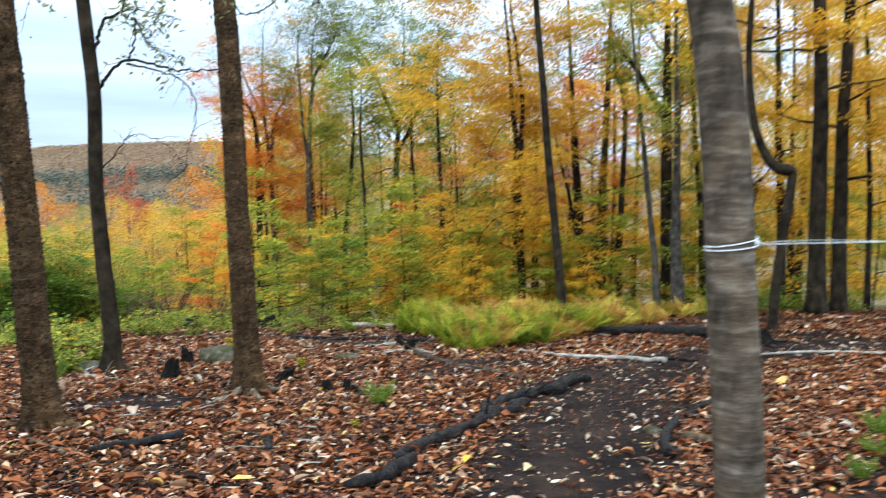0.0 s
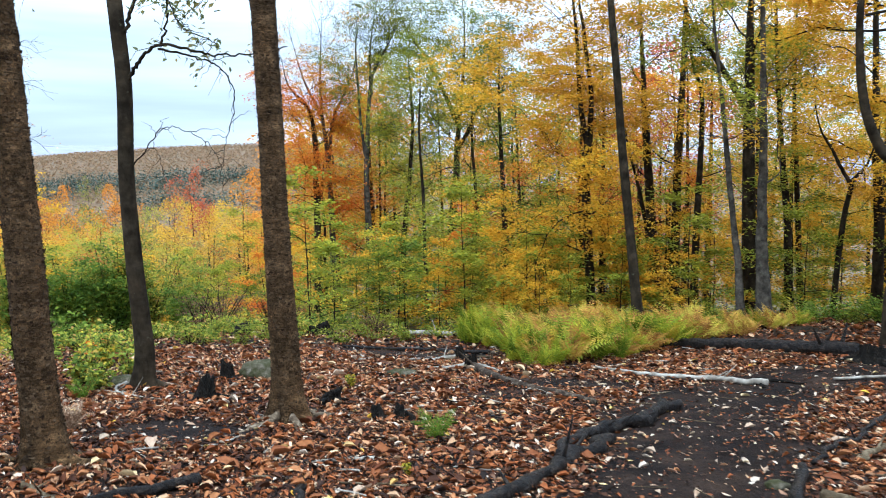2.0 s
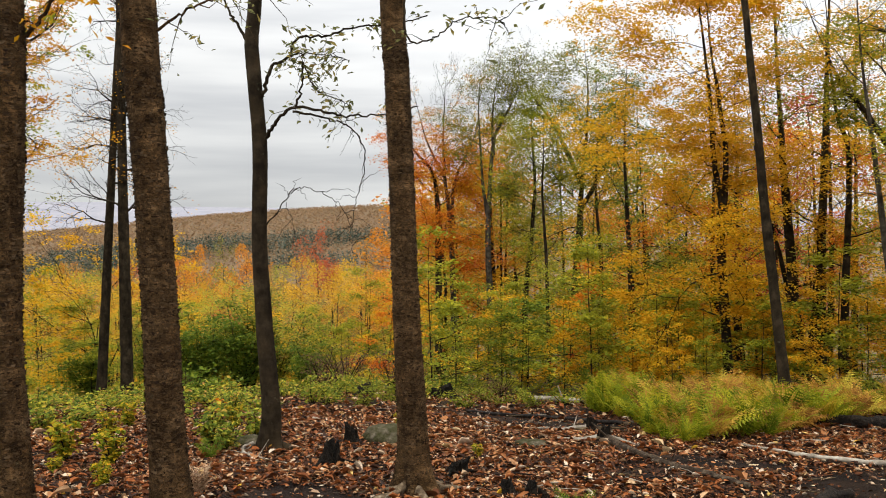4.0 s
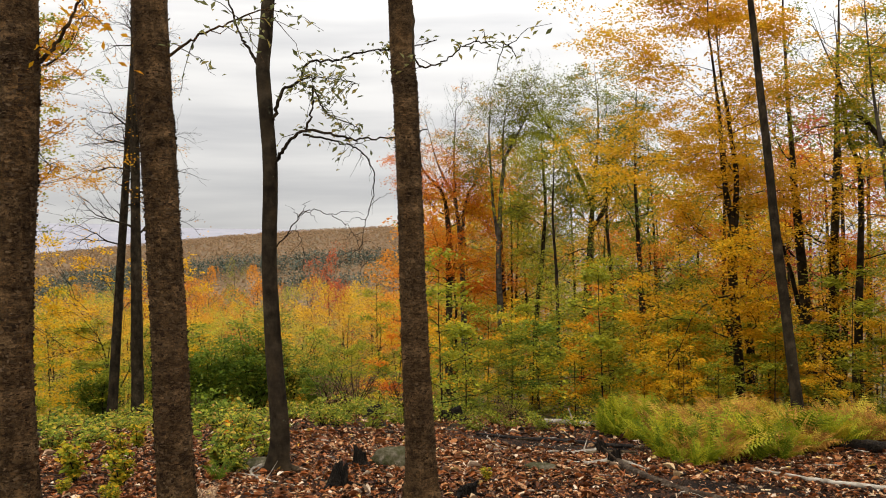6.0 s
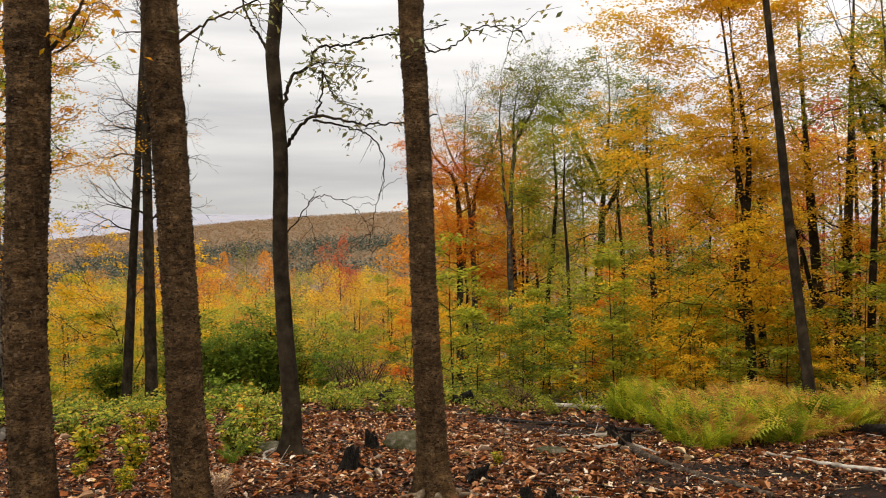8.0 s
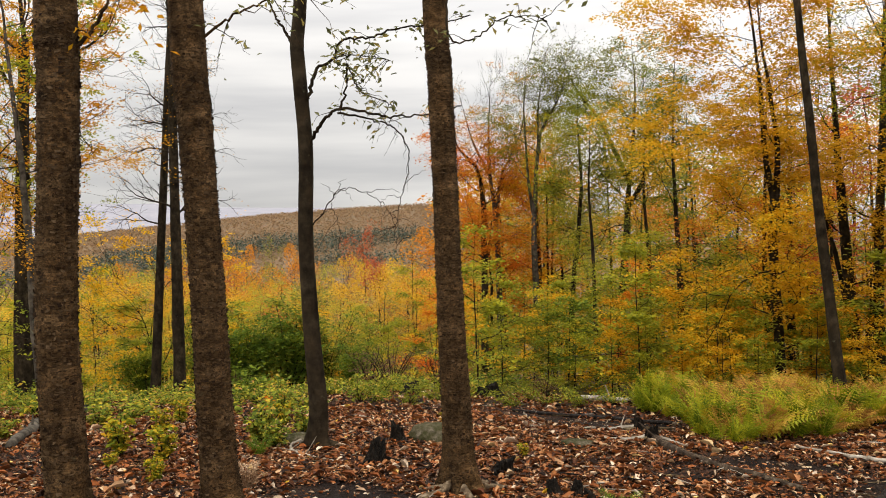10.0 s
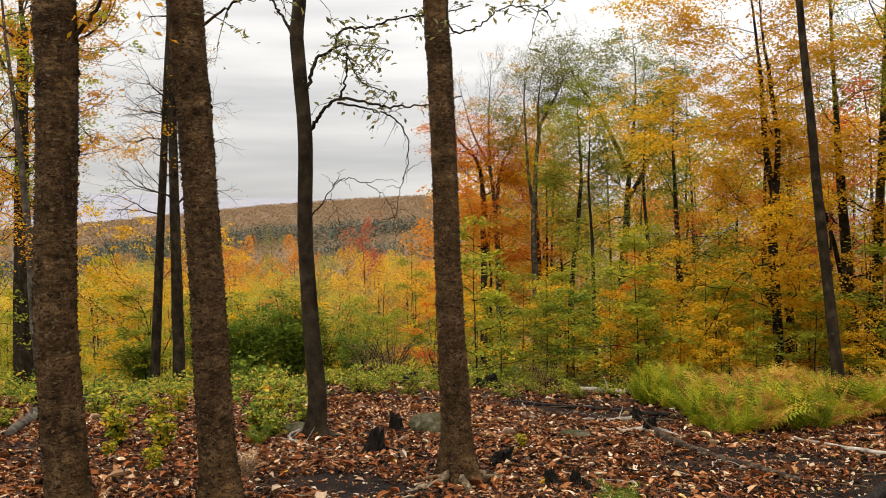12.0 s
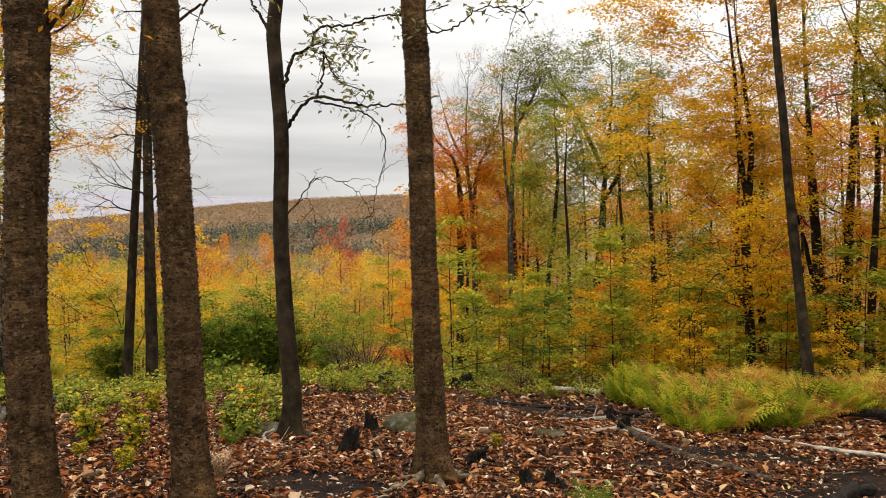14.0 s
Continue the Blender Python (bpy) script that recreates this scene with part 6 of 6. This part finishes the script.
# ---- valley woods and hills ----
VALLEY_HUES = dict(gold=[(0.0, (0.50, 0.27, 0.02)), (0.5, (0.68, 0.40, 0.03)), (1.0, (0.78, 0.50, 0.05))], orange=[(0.0, (0.52, 0.16, 0.02)), (0.5, (0.70, 0.28, 0.03)), (1.0, (0.76, 0.38, 0.04))],
                   red=[(0.0, (0.34, 0.07, 0.035)), (0.5, (0.50, 0.12, 0.05)), (1.0, (0.60, 0.21, 0.06))], lime=[(0.0, (0.20, 0.23, 0.03)), (0.5, (0.42, 0.38, 0.045)), (1.0, (0.62, 0.48, 0.05))],
                   olive=[(0.0, (0.15, 0.17, 0.04)), (0.5, (0.27, 0.26, 0.06)), (1.0, (0.40, 0.33, 0.07))], brown=[(0.0, (0.24, 0.15, 0.05)), (0.5, (0.38, 0.25, 0.08)), (1.0, (0.48, 0.34, 0.10))])
M_VALLEY = {k: leaf_material(k + "_valley_leaves", v, patch=0.35) for k, v in VALLEY_HUES.items()}
WORDS = dict(gold="golden yellow", orange="bright orange", red="dull red", lime="yellow-green", olive="olive green", brown="thin brown")


def valley_tree(hue, seed):
    """A broad tree of the valley, eleven metres tall, its crown heaped from rounded boughs."""
    root = thing("valley_tree", (0, 0, 0), f"autumn tree with a {WORDS[hue]} crown on the valley slope", "tree", "valley woods")
    rng = np.random.default_rng(950 + seed)
    line = trunk_line(11.0, (rng.normal(0, 0.03), 0), 0.1, rng, 9)
    s = Soup()
    s.tube(line, 0.13 * (1 - 0.85 * np.linspace(0, 1, 9)), 6, cap=False)
    part("trunk", s.mesh("trunk", M_FOREST), root)
    s = Soup()
    carry = grow_limbs(line, 0.13, rng, 0.16, 15, 3.3, 0.75, 3, "round", s, 0.1)
    tagged(part("branchwork", s.mesh("branchwork", M_FOREST), root), kind="stuff")
    sparse = hue in ("brown", "olive")
    v, f = leaf_quads(clumps(carry, 2200 if sparse else 4200, 26 if sparse else 70, rng, 0.95 if sparse else 1.15, 0.16, 0.75), 0.17, rng, 0.6, 0.1, 0.7)
    part("crown", mesh_data("crown", v, f, M_VALLEY[hue], False), root)
    return root, np.percentile(v[:, 2], 99)


HUES = ["gold", "orange", "red", "lime", "olive", "brown", "gold", "lime"]
valley, tops = zip(*(valley_tree(h, k) for k, h in enumerate(HUES)))
far_rng = np.random.default_rng(66)
spots = []
tries = 0
while len(spots) < 92 and tries < 20000:
    tries += 1
    az, d = radians(far_rng.uniform(-50, -13)), 58 * (120 / 58) ** far_rng.uniform(0, 1)
    x, y = d * math.sin(az), d * math.cos(az)
    if all((x - a) ** 2 + (y - b) ** 2 > (2.4 + 0.016 * d) ** 2 for a, b in spots):
        spots.append((x, y))
tries = 0
count = len(spots)
while len(spots) < count + 46 and tries < 6000:
    tries += 1
    az, d = radians(far_rng.uniform(-15.5, 9) if tries % 2 else far_rng.uniform(-15, 33)), far_rng.uniform(42, 68)
    x, y = d * math.sin(az), d * math.cos(az)
    if all((x - a) ** 2 + (y - b) ** 2 > 9 for a, b in spots):
        spots.append((x, y))
used = set()


def set_valley_tree(kind, x, y, tall, broad):
    m = pose(x, y, gz(x, y) - 0.1, 0, 0, far_rng.uniform(0, 360)) @ Matrix.Diagonal((broad, broad, tall, 1)) @ Matrix.Diagonal([1 / q for q in valley[kind].scale] + [1])
    if kind not in used:
        valley[kind].matrix_basis = m
        used.add(kind)
    else:
        copy_thing(valley[kind], m)


for k, (x, y) in enumerate(spots):
    away, across = math.hypot(x, y), math.degrees(math.atan2(x, y))
    crest = 1.5 - away * math.tan(radians(far_rng.uniform(1.2, 2.6) if away > 92 else far_rng.uniform(2.3, 4.2) + 0.03 * max(0, 85 - away)))
    if k >= count:
        share = [0.27, 0.22, 0.02, 0.29, 0.15, 0.05]
    elif away < 68:
        share = [0.16, 0.03, 0.0, 0.48, 0.18, 0.15]
    else:
        share = [0.30, 0.18, 0.03, 0.17, 0.12, 0.20]
    kind = int(far_rng.choice(6, p=share))
    kind = {0: 6, 3: 7}.get(kind, kind) if k % 2 else kind
    tall = min(1.4, max(0.35, (crest - gz(x, y)) / tops[kind])) if k < count else far_rng.uniform(1.0, 1.45)
    set_valley_tree(kind, x, y, tall, min(1.1, tall * 1.15))
# trees that stand out above the others: kind, bearing, distance, how far their tops lie below eye level, breadth
for kind, across, away, below, broad in ((2, -23.4, 90, -0.5, 6.0), (0, -24.9, 82, 1.6, 4.6), (4, -26.3, 85, 2.3, 3.0), (1, -28.5, 95, 0.6, 5.2), (4, -30.0, 98, 0.2, 4.4), (1, -31.8, 98, 0.6, 4.6), (2, -33.2, 103, 0.9, 3.8),
                                         (1, -32.7, 85, 2.2, 3.6), (0, -30.9, 80, 3.1, 3.8), (5, -20.3, 80, 0.2, 4.6), (1, -18.9, 80, -0.4, 5.0), (1, -39.9, 92, 1.6, 4.0), (4, -38.9, 88, 2.2, 3.0), (0, -41.5, 84, 2.8, 6.0), (5, -27.4, 88, 2.4, 4.0), (5, -36.4, 100, 1.0, 5.0), (1, -36.9, 90, 1.9, 4.0)):
    x, y = away * math.sin(radians(across)), away * math.cos(radians(across))
    tall = (1.5 - away * math.tan(radians(below)) - gz(x, y)) / tops[kind]
    set_valley_tree(kind, x, y, tall, broad / 6.6)


def hillside(name, n, r0, r1, az0, az1, height, width, seed, material, label, cone=False, bands=None):
    """Far woods: a ragged clump of foliage for every tree."""
    rng = np.random.default_rng(seed)
    r, az = np.sqrt(rng.uniform(r0**2, r1**2, n)), np.radians(rng.uniform(az0, az1, n))
    x, y = r * np.sin(az), r * np.cos(az)
    if bands is not None:
        ok = fbm(np.stack([x / 90, y / 90, 0 * x], -1), 3) > bands
        x, y, r = x[ok], y[ok], r[ok]
    z, per = ground_z(x, y), 6
    m = len(x)
    hh = height * rng.uniform(0.7, 1.25, m)
    u = rng.uniform(0, 1, (m, per))
    wide = (1.05 - u) if cone else np.sqrt(np.clip(1 - (2 * u - 0.9) ** 2, 0.05, 1))
    a = rng.uniform(0, 2 * np.pi, (m, per))
    rr = width * wide * rng.uniform(0.3, 1.0, (m, per))
    pos = np.stack([x[:, None] + rr * np.cos(a), y[:, None] + rr * np.sin(a), z[:, None] + hh[:, None] * (0.15 + 0.85 * u)], -1).reshape(-1, 3)
    size = width * (0.8 if cone else 0.9)
    v, f = leaf_quads(pos, size, rng, 0.6, 0.2, 0.8)
    tagged(new(name, mesh_data(name, v, f, material, False)), label, "woods", kind="stuff")


hillside("far_woods", 15000, 330, 1060, -52, -14, 5.0, 2.0, 31, M_HILL, "brown and orange autumn woods covering the far hill")
hillside("far_woods", 4200, 120, 400, -52, -14, 7.0, 2.6, 32, M_FAR, "orange and yellow autumn woods on the valley floor")
hillside("conifer_woods", 9000, 500, 660, -50, -14, 8.5, 1.6, 33, M_CONIFER, "dark green conifers in a band across the hill", True, 0.50)
